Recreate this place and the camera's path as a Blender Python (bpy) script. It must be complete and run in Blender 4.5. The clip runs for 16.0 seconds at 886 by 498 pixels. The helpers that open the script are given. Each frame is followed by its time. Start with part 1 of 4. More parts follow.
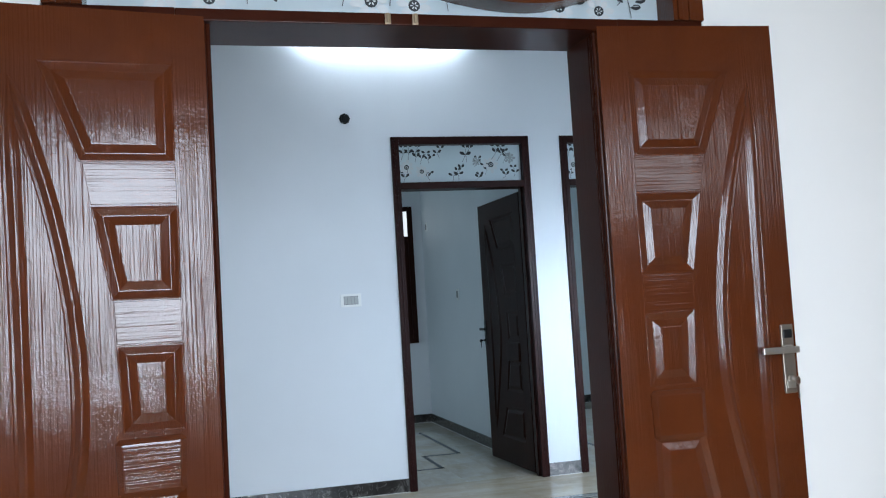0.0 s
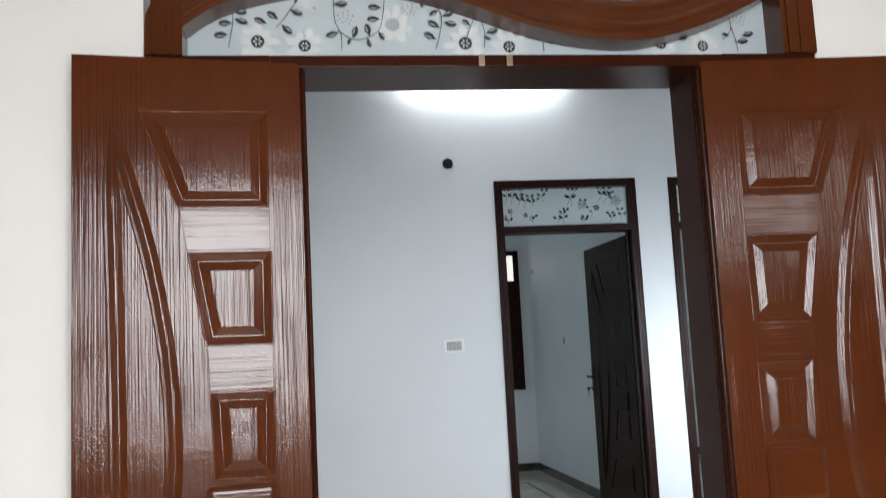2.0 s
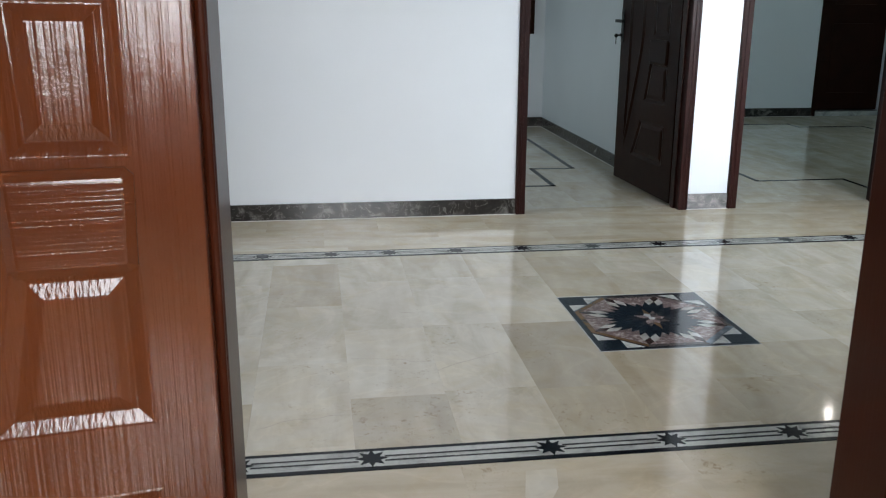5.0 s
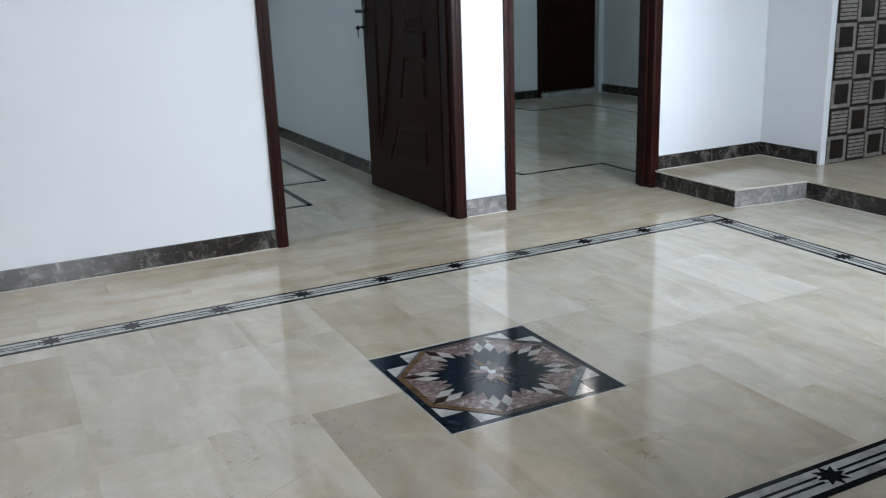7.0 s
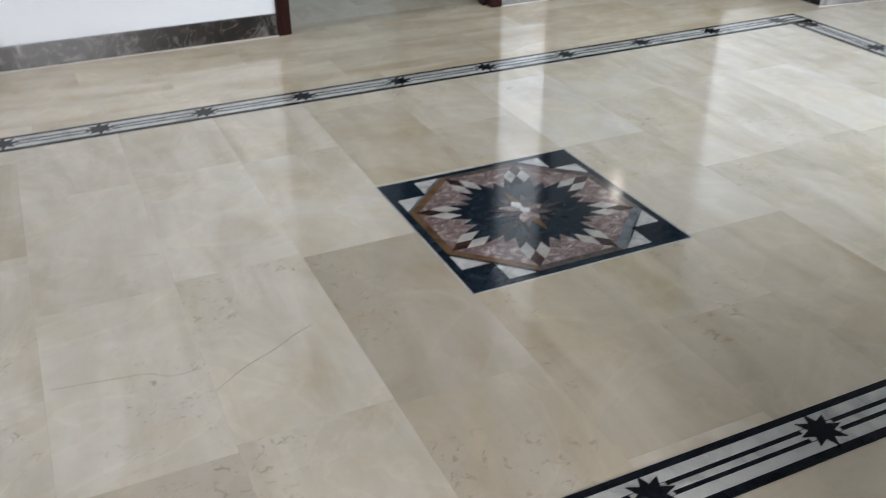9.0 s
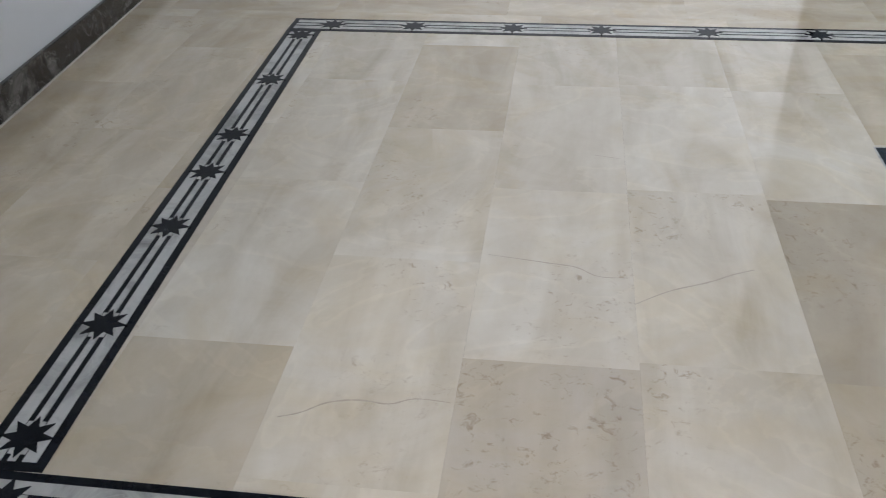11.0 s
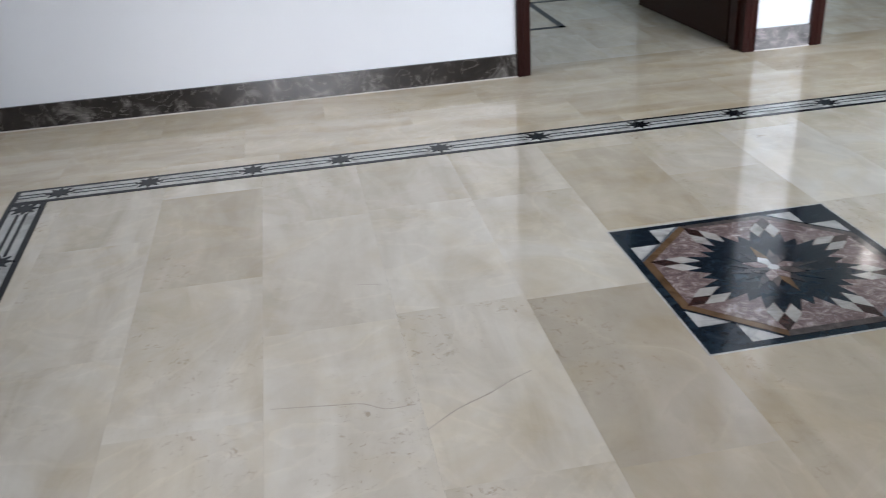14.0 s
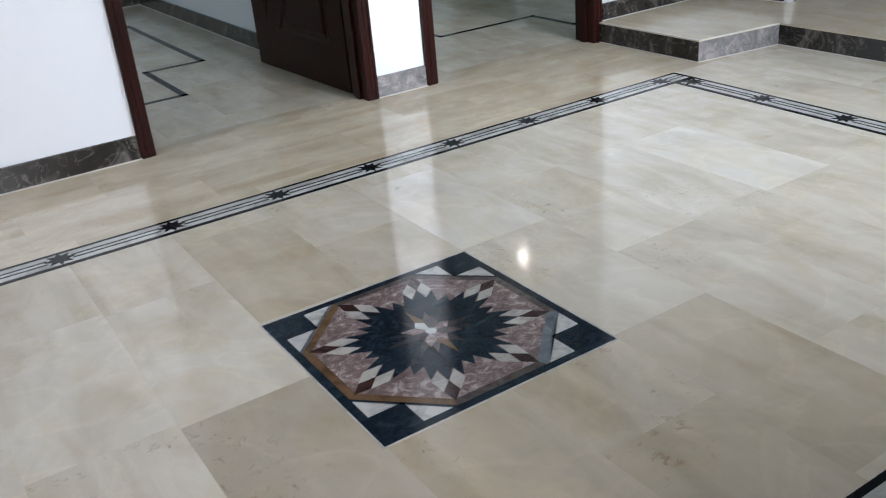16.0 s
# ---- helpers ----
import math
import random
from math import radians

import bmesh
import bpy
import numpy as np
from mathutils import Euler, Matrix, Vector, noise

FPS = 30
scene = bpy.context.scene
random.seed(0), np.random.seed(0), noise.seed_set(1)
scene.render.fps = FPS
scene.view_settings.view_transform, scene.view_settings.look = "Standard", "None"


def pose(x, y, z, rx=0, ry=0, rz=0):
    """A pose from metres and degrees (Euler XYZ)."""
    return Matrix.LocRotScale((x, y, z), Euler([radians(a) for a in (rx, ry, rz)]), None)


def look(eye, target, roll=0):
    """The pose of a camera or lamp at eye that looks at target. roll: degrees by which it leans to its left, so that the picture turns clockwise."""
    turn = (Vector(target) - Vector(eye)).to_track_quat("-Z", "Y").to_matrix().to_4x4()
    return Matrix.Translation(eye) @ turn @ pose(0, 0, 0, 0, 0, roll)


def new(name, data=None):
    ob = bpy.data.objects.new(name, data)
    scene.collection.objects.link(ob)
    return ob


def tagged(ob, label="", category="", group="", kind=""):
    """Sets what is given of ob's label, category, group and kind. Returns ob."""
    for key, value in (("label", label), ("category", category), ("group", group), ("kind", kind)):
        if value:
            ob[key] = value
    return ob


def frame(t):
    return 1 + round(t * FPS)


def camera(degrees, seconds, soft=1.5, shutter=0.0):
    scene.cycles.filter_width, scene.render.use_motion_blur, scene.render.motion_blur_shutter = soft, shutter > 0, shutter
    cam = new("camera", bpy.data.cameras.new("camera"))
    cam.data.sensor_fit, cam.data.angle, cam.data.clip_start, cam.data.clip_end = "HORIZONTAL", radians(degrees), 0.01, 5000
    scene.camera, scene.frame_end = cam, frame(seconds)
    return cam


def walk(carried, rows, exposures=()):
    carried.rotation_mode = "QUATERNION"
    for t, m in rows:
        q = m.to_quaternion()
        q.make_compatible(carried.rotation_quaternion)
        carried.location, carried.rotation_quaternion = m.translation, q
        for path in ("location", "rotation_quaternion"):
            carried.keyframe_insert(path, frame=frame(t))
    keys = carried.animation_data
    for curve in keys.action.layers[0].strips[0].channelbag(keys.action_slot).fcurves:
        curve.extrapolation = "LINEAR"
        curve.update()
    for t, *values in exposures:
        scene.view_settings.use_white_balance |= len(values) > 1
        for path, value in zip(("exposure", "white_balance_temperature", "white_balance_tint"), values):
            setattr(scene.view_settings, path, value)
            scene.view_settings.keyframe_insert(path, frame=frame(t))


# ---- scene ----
cam = camera(52.6, 16.0, 1.1, 0.3)
PATH = [
    (0, (-1.384, -6.359, 1.288), (-0.874, -4.43, 1.42), -3.4),
    (0.2, (-1.378, -6.368, 1.299), (-0.871, -4.436, 1.403), -3.8),
    (0.3, (-1.375, -6.358, 1.292), (-0.88, -4.426, 1.374), -3.7),
    (0.5, (-1.366, -6.326, 1.268), (-0.912, -4.379, 1.306), -3.5),
    (1, (-1.359, -6.294, 1.264), (-1.071, -4.315, 1.295), -3.7),
    (1.2, (-1.36, -6.289, 1.281), (-1.088, -4.312, 1.421), -3.7),
    (1.5, (-1.341, -6.295, 1.304), (-1.074, -4.329, 1.56), -3.1),
    (1.8, (-1.330, -6.294, 1.298), (-1.060, -4.328, 1.591), -3.0),
    (2, (-1.324, -6.293, 1.294), (-1.05, -4.327, 1.538), -2.9),
    (2.1, (-1.326, -6.285, 1.288), (-1.051, -4.314, 1.479), -3.1),
    (2.4, (-1.313, -6.247, 1.246), (-1.059, -4.265, 1.152), -3.8),
    (2.5, (-1.312, -6.228, 1.232), (-1.067, -4.253, 1.031), -4.0),
    (3, (-1.34, -6.024, 1.207), (-1.199, -4.146, 0.535), -3.6),
    (3.2, (-1.345, -5.945, 1.203), (-1.218, -4.080, 0.452), -3.3),
    (3.5, (-1.333, -5.825, 1.197), (-1.182, -3.988, 0.42), -2.8),
    (4, (-1.227, -5.54, 1.204), (-1.005, -3.664, 0.549), -1.2),
    (4.2, (-1.195, -5.439, 1.218), (-0.969, -3.54, 0.631), -0.4),
    (6.3, (-1.197, -4.464, 1.211), (-0.696, -2.597, 0.698), -0.2),
    (6.5, (-1.206, -4.362, 1.202), (-0.602, -2.528, 0.681), -0.9),
    (7, (-1.228, -4.197, 1.202), (-0.37, -2.478, 0.645), -2.1),
    (7.5, (-1.136, -4.038, 1.184), (-0.247, -2.354, 0.573), -2.0),
    (8, (-1.032, -3.921, 1.148), (-0.213, -2.275, 0.361), -1.3),
    (8.5, (-0.99, -3.787, 1.129), (-0.206, -2.163, 0.264), -1.3),
    (9, (-0.982, -3.694, 1.105), (-0.261, -2.118, 0.107), -0.5),
    (9.5, (-0.967, -3.645, 1.03), (-0.635, -1.993, -0.047), 1.1),
    (10, (-0.949, -3.64, 1.012), (-0.912, -1.968, -0.084), 1.7),
    (10.2, (-0.955, -3.642, 1.011), (-0.991, -1.975, -0.093), 1.6),
    (12.3, (-0.975, -3.655, 1.042), (-1.396, -1.977, 0.037), -5.7),
    (12.5, (-0.987, -3.646, 1.041), (-1.35, -1.939, 0.066), -5.3),
    (13, (-0.984, -3.619, 1.047), (-1.171, -1.87, 0.096), -4.2),
    (13.5, (-0.975, -3.605, 1.045), (-0.925, -1.832, 0.12), -4.1),
    (14, (-0.971, -3.607, 1.047), (-0.698, -1.836, 0.158), -3.7),
    (14.5, (-0.99, -3.637, 1.104), (-0.462, -1.935, 0.196), -3.5),
    (15, (-0.975, -3.607, 1.108), (-0.178, -1.997, 0.231), -3.2),
    (15.5, (-0.922, -3.546, 1.099), (-0.017, -1.985, 0.236), -3.2),
    (16, (-0.813, -3.452, 1.091), (0.122, -1.909, 0.229), -5.2),
]
walk(cam, [(t, look(e, g, r)) for t, e, g, r in PATH], [(0.0, -0.06, 5650, 7), (0.5, -0.03, 5950, 8), (1.0, -0.07, 6150, 9), (2.0, -0.06, 6550, 10), (3.0, -0.02, 6700, 12), (4.0, 0.09, 6800, 11), (6.5, 0.19, 6150, 10), (7.0, 0.19, 6350, 11), (7.5, 0.19, 6450, 12), (8.5, 0.32, 6700, 13), (9.0, 0.35, 6700, 14), (10.0, 0.37, 6650, 14), (12.5, 0.52, 6500, 16), (13.5, 0.41, 6500, 16), (14.5, 0.40, 6500, 15), (16.0, 0.34, 6500, 15)])

# ---- light ----
world = bpy.data.worlds.new("sky")
scene.world = world
world.use_nodes = True
wn = world.node_tree
sky = wn.nodes.new("ShaderNodeTexSky")
sky.sky_type, sky.sun_disc = "NISHITA", False
sky.sun_elevation, sky.sun_rotation = radians(48), radians(150)
wn.links.new(sky.outputs[0], wn.nodes["Background"].inputs[0])
wn.nodes["Background"].inputs[1].default_value = 0.1


def area_lamp(name, m, sx, sy, watts, color, spread=180):
    lamp = bpy.data.lights.new(name, "AREA")
    lamp.shape, lamp.size, lamp.size_y = "RECTANGLE", sx, sy
    lamp.energy, lamp.color, lamp.spread = watts, color, radians(spread)
    ob = new(name, lamp)
    ob.matrix_world = m
    return ob


# added lamps stand for daylight in unseen windows: front room, hall, bedroom, second room
area_lamp("window_light", look((-0.8, -7.5, 1.65), (-0.8, -4.0, 0.4)), 1.4, 1.75, 76, (0.93, 0.965, 1.0), 124)
area_lamp("window_light", look((1.3, -7.5, 2.25), (0.6, -4.0, 1.6)), 0.8, 0.7, 10, (1.0, 0.97, 0.94))
area_lamp("window_light", look((2.05, -3.46, 1.45), (1.35, -0.3, 0.45)), 1.3, 1.1, 34, (0.78, 0.90, 1.0), 108)
# second, narrow lamp in the same hall opening, added to brighten the pillar
area_lamp("window_light", look((1.5, -3.47, 1.45), (1.55, -0.1, 0.95)), 0.55, 1.0, 8, (0.86, 0.94, 1.0), 46)
# two side lamps added to even out the hall, the west one for its near floor
area_lamp("window_light", look((5.3, -2.2, 1.7), (1.0, -1.9, 0.6)), 1.6, 1.2, 13, (0.81, 0.91, 1.0))
area_lamp("window_light", look((-2.28, -2.95, 1.6), (0.0, -2.3, 0.0)), 0.8, 1.1, 7, (0.81, 0.91, 1.0))
# fill lamps added to lift the bedroom and the second room
area_lamp("window_light", look((-2.3, 2.2, 1.7), (1.0, 2.0, 1.0)), 1.2, 1.2, 12, (0.72, 0.94, 1.0))
area_lamp("window_light", look((4.25, 0.2, 1.7), (3.6, 3.0, 0.9)), 1.2, 1.2, 12, (0.64, 0.93, 1.0))


# ---- materials ----
def material(name, color, rough=0.5, metal=0.0, coat=0.0):
    m = bpy.data.materials.new(name)
    m.use_nodes = True
    b = m.node_tree.nodes["Principled BSDF"]
    b.inputs["Base Color"].default_value = (*color, 1)
    b.inputs["Roughness"].default_value = rough
    b.inputs["Metallic"].default_value = metal
    b.inputs["Coat Weight"].default_value = coat
    b.inputs["Coat Roughness"].default_value = 0.06
    return m, m.node_tree, b


def node(tree, kind, **values):
    n = tree.nodes.new(kind)
    for key, value in values.items():
        n.inputs[key].default_value = value
    return n


def noise_tex(tree, vector, scale, detail=4.0, distortion=0.0, rough=0.5):
    n = node(tree, "ShaderNodeTexNoise", Scale=scale, Detail=detail, Distortion=distortion, Roughness=rough)
    if vector:
        tree.links.new(vector, n.inputs["Vector"])
    return n.outputs["Fac"]


def ramp(tree, fac, stops):
    r = tree.nodes.new("ShaderNodeValToRGB")
    tree.links.new(fac, r.inputs[0])
    while len(r.color_ramp.elements) < len(stops):
        r.color_ramp.elements.new(0.5)
    for e, (at, c) in zip(r.color_ramp.elements, stops):
        e.position, e.color = at, (*c, 1)
    return r.outputs[0]


def mix(tree, fac, a, b, mode="MIX"):
    n = tree.nodes.new("ShaderNodeMix")
    n.data_type, n.blend_type = "RGBA", mode
    for socket, value in ((n.inputs[0], fac), (n.inputs[6], a), (n.inputs[7], b)):
        if isinstance(value, (int, float)):
            socket.default_value = value
        elif isinstance(value, tuple):
            socket.default_value = (*value, 1)
        else:
            tree.links.new(value, socket)
    return n.outputs[2]


def bump(tree, bsdf, height, strength, distance=0.002):
    n = node(tree, "ShaderNodeBump", Strength=strength, Distance=distance)
    tree.links.new(height, n.inputs["Height"])
    tree.links.new(n.outputs[0], bsdf.inputs["Normal"])
    return n


def shifted(tree, amount=7.0):
    """Object coordinates, shifted by each object's own random number."""
    tc, info = tree.nodes.new("ShaderNodeTexCoord"), tree.nodes.new("ShaderNodeObjectInfo")
    mul = tree.nodes.new("ShaderNodeMath")
    mul.operation, mul.inputs[1].default_value = "MULTIPLY", amount
    tree.links.new(info.outputs["Random"], mul.inputs[0])
    add = tree.nodes.new("ShaderNodeVectorMath")
    add.operation = "ADD"
    tree.links.new(tc.outputs["Object"], add.inputs[0])
    tree.links.new(mul.outputs[0], add.inputs[1])
    return add.outputs[0], info.outputs["Random"]


def painted(name, color, rough=0.55):
    m, t, b = material(name, color, rough)
    v = t.nodes.new("ShaderNodeTexCoord").outputs["Object"]
    big = noise_tex(t, v, 0.9, 3)
    dark = tuple(c * 0.93 for c in color)
    t.links.new(ramp(t, big, [(0.3, dark), (0.7, color)]), b.inputs["Base Color"])
    bump(t, b, noise_tex(t, v, 190, 3), 0.12, 0.001)
    return m


def marble_tile(name, light, mid, dark, rough=0.07, worn=0.55):
    m, t, b = material(name, mid, rough)
    v, rnd = shifted(t)
    mp = node(t, "ShaderNodeMapping", Scale=(2.6, 0.7, 1))
    t.links.new(v, mp.inputs["Vector"])
    streak = ramp(t, noise_tex(t, mp.outputs[0], 2.8, 5, 0.7, 0.55), [(0.34, dark), (0.5, mid), (0.66, light)])
    cloud = ramp(t, noise_tex(t, v, 5.5, 6, 1.1, 0.65), [(0.25, dark), (0.5, mid), (0.75, light)])
    c = mix(t, 0.4, streak, cloud)
    tone = ramp(t, rnd, [(0.0, (0.93, 0.915, 0.89)), (0.5, (0.98, 0.975, 0.965)), (1.0, (1.03, 1.035, 1.04))])
    c = mix(t, 1.0, c, tone, "MULTIPLY")
    where = ramp(t, noise_tex(t, v, 2.2, 3), [(worn, (0, 0, 0)), (worn + 0.13, (1, 1, 1))])
    specks = ramp(t, noise_tex(t, v, 36, 6, 0.9, 0.72), [(0.33, (0.55, 0.45, 0.36)), (0.43, (1, 1, 1))])
    c = mix(t, where, c, mix(t, 0.7, c, specks, "MULTIPLY"))
    smear = ramp(t, noise_tex(t, v, 1.9, 5, 2.0), [(0.49, (1, 1, 1)), (0.505, (1.10, 1.10, 1.09)), (0.56, (1, 1, 1))])
    c = mix(t, 0.6, c, smear, "MULTIPLY")
    warm = ramp(t, noise_tex(t, v, 3.1, 5, 1.6, 0.6), [(0.46, (1, 1, 1)), (0.64, (0.965, 0.925, 0.84))])
    c = mix(t, 0.7, c, warm, "MULTIPLY")
    t.links.new(c, b.inputs["Base Color"])
    wear = ramp(t, noise_tex(t, v, 5, 4), [(0.3, (rough * 0.8,) * 3), (0.75, (rough * 2.0,) * 3)])
    t.links.new(wear, b.inputs["Roughness"])
    bump(t, b, noise_tex(t, v, 7, 2), 0.05, 0.002)
    return m


def veined(name, base, vein, rough=0.15, scale=6.0, gloss=0.36):
    m, t, b = material(name, base, rough)
    b.inputs["Specular IOR Level"].default_value = gloss
    v, rnd = shifted(t)
    cloud = ramp(t, noise_tex(t, v, scale, 6, 1.4, 0.65), [(0.26, tuple(c * 0.45 for c in base)), (0.52, base), (0.78, tuple(c + 0.55 * (v - c) for c, v in zip(base, vein)))])
    line = ramp(t, noise_tex(t, v, scale * 0.9, 6, 2.2), [(0.487, (0, 0, 0)), (0.497, (0.32, 0.32, 0.32)), (0.509, (0, 0, 0))])
    t.links.new(mix(t, line, cloud, vein), b.inputs["Base Color"])
    return m


def varnished(name, color, deep, rough=0.2, strength=0.35, coat=0.5, across=False, gloss=0.5):
    """Even varnish over embossed grain that runs upright, or across."""
    m, t, b = material(name, color, rough, 0, coat)
    b.inputs["Specular IOR Level"].default_value = gloss
    b.inputs["Coat Roughness"].default_value = 0.125
    tc = t.nodes.new("ShaderNodeTexCoord").outputs["Object"]
    mp = node(t, "ShaderNodeMapping", Scale=(0.009, 1, 1) if across else (1, 1, 0.009))
    t.links.new(tc, mp.inputs["Vector"])
    fine = noise_tex(t, mp.outputs[0], 150, 2, 0.05, 0.6)
    broad = noise_tex(t, tc, 3.0, 4, 0.5, 0.6)
    t.links.new(ramp(t, broad, [(0.3, deep), (0.7, color)]), b.inputs["Base Color"])
    waves = noise_tex(t, tc, 75, 4, 0.4)
    patchy = ramp(t, noise_tex(t, tc, 5, 2), [(0.35, (0.25, 0.25, 0.25)), (0.65, (1, 1, 1))])
    h = mix(t, 0.17, mix(t, 1.0, fine, patchy, "MULTIPLY"), waves)
    n = bump(t, b, h, strength, 0.004)
    t.links.new(n.outputs[0], b.inputs["Coat Normal"])
    return m


WALL = painted("white_wall_paint", (0.77, 0.79, 0.82))
WALL_A = painted("warm_white_wall_paint", (0.82, 0.806, 0.777))
# dark colour stands in for the dim back of the front room
WALL_DIMMED = painted("dimmed_taupe_wall", (0.30, 0.27, 0.24))
SEALANT = painted("pale_sealant", (0.58, 0.55, 0.50))
CEIL = painted("white_ceiling_paint", (0.82, 0.82, 0.81), 0.8)
TILE = marble_tile("beige_marble", (0.71, 0.665, 0.585), (0.61, 0.555, 0.468), (0.49, 0.43, 0.335))
TILE_DARK = marble_tile("brownish_marble", (0.56, 0.505, 0.43), (0.495, 0.44, 0.365), (0.42, 0.365, 0.29), worn=0.39)
TILE_WARM = marble_tile("golden_marble", (0.70, 0.60, 0.465), (0.62, 0.515, 0.375), (0.53, 0.425, 0.29))
TILE_TAN = marble_tile("tan_marble", (0.61, 0.545, 0.45), (0.53, 0.465, 0.37), (0.44, 0.375, 0.285))
TILE_OUTER = marble_tile("buff_marble", (0.655, 0.59, 0.485), (0.565, 0.49, 0.385), (0.46, 0.385, 0.285))
TILE_PALE = marble_tile("pale_marble", (0.76, 0.72, 0.65), (0.68, 0.635, 0.56), (0.58, 0.53, 0.455))
GROUT = material("grout", (0.52, 0.47, 0.40), 0.5)[0]
SKIRT = veined("dark_emperador_marble", (0.025, 0.021, 0.019), (0.40, 0.38, 0.35), 0.2, 7.0, 0.4)
SKIRT_PALE = veined("grey_lilac_marble", (0.22, 0.21, 0.21), (0.72, 0.60, 0.58), 0.2, 9.0, 0.4)
BLACK = veined("black_inlay_marble", (0.005, 0.007, 0.011), (0.025, 0.026, 0.03), 0.12, 6.0, 0.14)
WHITE = veined("white_inlay_marble", (0.47, 0.47, 0.45), (0.60, 0.60, 0.58), 0.12)
WOOD = varnished("red_brown_varnished_wood", (0.088, 0.020, 0.0042), (0.064, 0.0142, 0.003), 0.34, 0.62, 0.74, False, 0.03)
WOOD_RAIL = varnished("red_brown_cross_grain", (0.088, 0.020, 0.0042), (0.064, 0.0142, 0.003), 0.34, 0.36, 0.8, True, 0.03)
FRAME = varnished("maroon_varnished_frame", (0.027, 0.0063, 0.0047), (0.015, 0.0036, 0.0025), 0.38, 0.12, 0.03, False, 0.12)
JAMB = varnished("brown_varnished_jamb", (0.040, 0.0085, 0.003), (0.026, 0.0055, 0.002), 0.3, 0.12, 0.08, False, 0.06)
DARKWOOD = varnished("dark_varnished_wood", (0.026, 0.0078, 0.0042), (0.016, 0.005, 0.0028), 0.36, 0.25, 0.03, False, 0.06)
STEEL = material("brushed_steel", (0.52, 0.49, 0.45), 0.3, 1.0)[0]
BRONZE = material("dull_bronzed_steel", (0.26, 0.22, 0.18), 0.38, 1.0)[0]
DARKMETAL = material("dark_metal", (0.02, 0.02, 0.02), 0.35, 0.6)[0]
BRASS = material("tarnished_brass", (0.62, 0.50, 0.34), 0.35, 1.0)[0]
PLASTIC = material("white_plastic", (0.84, 0.84, 0.83), 0.35)[0]
GREYPLASTIC = material("grey_plastic", (0.25, 0.26, 0.26), 0.4)[0]
PRINT_DARK = material("dark_print", (0.016, 0.021, 0.024), 0.4)[0]
PRINT_GREY = material("grey_print", (0.36, 0.39, 0.40), 0.4)[0]
PRINT_WHITE = material("white_print", (0.66, 0.68, 0.68), 0.4)[0]

FROST, ft, fb = material("frosted_glass", (0.60, 0.68, 0.705), 0.3)
fb.inputs["Transmission Weight"].default_value = 0.22
bump(ft, fb, noise_tex(ft, None, 400, 2), 0.1, 0.001)

GLOW, gt, gb = material("lit_tube", (1, 1, 1))
gb.inputs["Emission Color"].default_value = (0.9, 0.97, 1.0, 1)
gb.inputs["Emission Strength"].default_value = 115
BULB, bt, bb = material("lit_bulb", (1, 1, 1))
bb.inputs["Emission Color"].default_value = (1.0, 0.97, 0.9, 1)
bb.inputs["Emission Strength"].default_value = 60
GLASS, gl, gg = material("window_glass", (1, 1, 1), 0.02)
gg.inputs["Transmission Weight"].default_value = 1.0


# ---- mesh helpers ----
def add_box(bm, x0, x1, y0, y1, z0, z1, bevel=0.0):
    r = bmesh.ops.create_cube(bm, size=1.0, matrix=Matrix.Translation(((x0 + x1) / 2, (y0 + y1) / 2, (z0 + z1) / 2)) @ Matrix.Diagonal((x1 - x0, y1 - y0, z1 - z0, 1)))
    if bevel:
        edges = list({e for v in r["verts"] for e in v.link_edges})
        bmesh.ops.bevel(bm, geom=edges, offset=bevel, segments=2, affect="EDGES", profile=0.6)
    return bm


def boxes(*dims, bevel=0.0):
    bm = bmesh.new()
    for d in dims:
        add_box(bm, *d, bevel=bevel)
    return bm


def prism(points, z0, z1, bevel=0.0):
    """An upright prism over a polygon in x, y."""
    bm = bmesh.new()
    low = [bm.verts.new((x, y, z0)) for x, y in points]
    high = [bm.verts.new((x, y, z1)) for x, y in points]
    n = len(points)
    bm.faces.new(high)
    bm.faces.new(low[::-1])
    for i in range(n):
        bm.faces.new((low[i], low[(i + 1) % n], high[(i + 1) % n], high[i]))
    bmesh.ops.recalc_face_normals(bm, faces=bm.faces)
    return bm


def cylinder(bm, m, radius, depth, segments=16, radius2=None):
    bmesh.ops.create_cone(bm, cap_ends=True, segments=segments, radius1=radius, radius2=radius if radius2 is None else radius2, depth=depth, matrix=m)
    return bm


def to_mesh(name, bm, mat, smooth=False):
    me = bpy.data.meshes.new(name)
    bm.to_mesh(me)
    bm.free()
    me.materials.append(mat)
    if smooth:
        for p in me.polygons:
            p.use_smooth = True
    return me


def part(name, bm, mat, parent=None, label="", smooth=False):
    ob = new(name, to_mesh(name, bm, mat, smooth))
    ob.parent = parent
    return tagged(ob, label) if label else ob


def structure(name, bm, mat, label, category, smooth=False):
    return tagged(part(name, bm, mat, None, "", smooth), label, category, kind="structure")


def empty(name, m, label, category, group="", kind=""):
    ob = new(name)
    ob.matrix_world = m
    ob.empty_display_size = 0.1
    return tagged(ob, label, category, group, kind)


# ---- walls ----
CEIL_Z = 3.55
T = 0.115
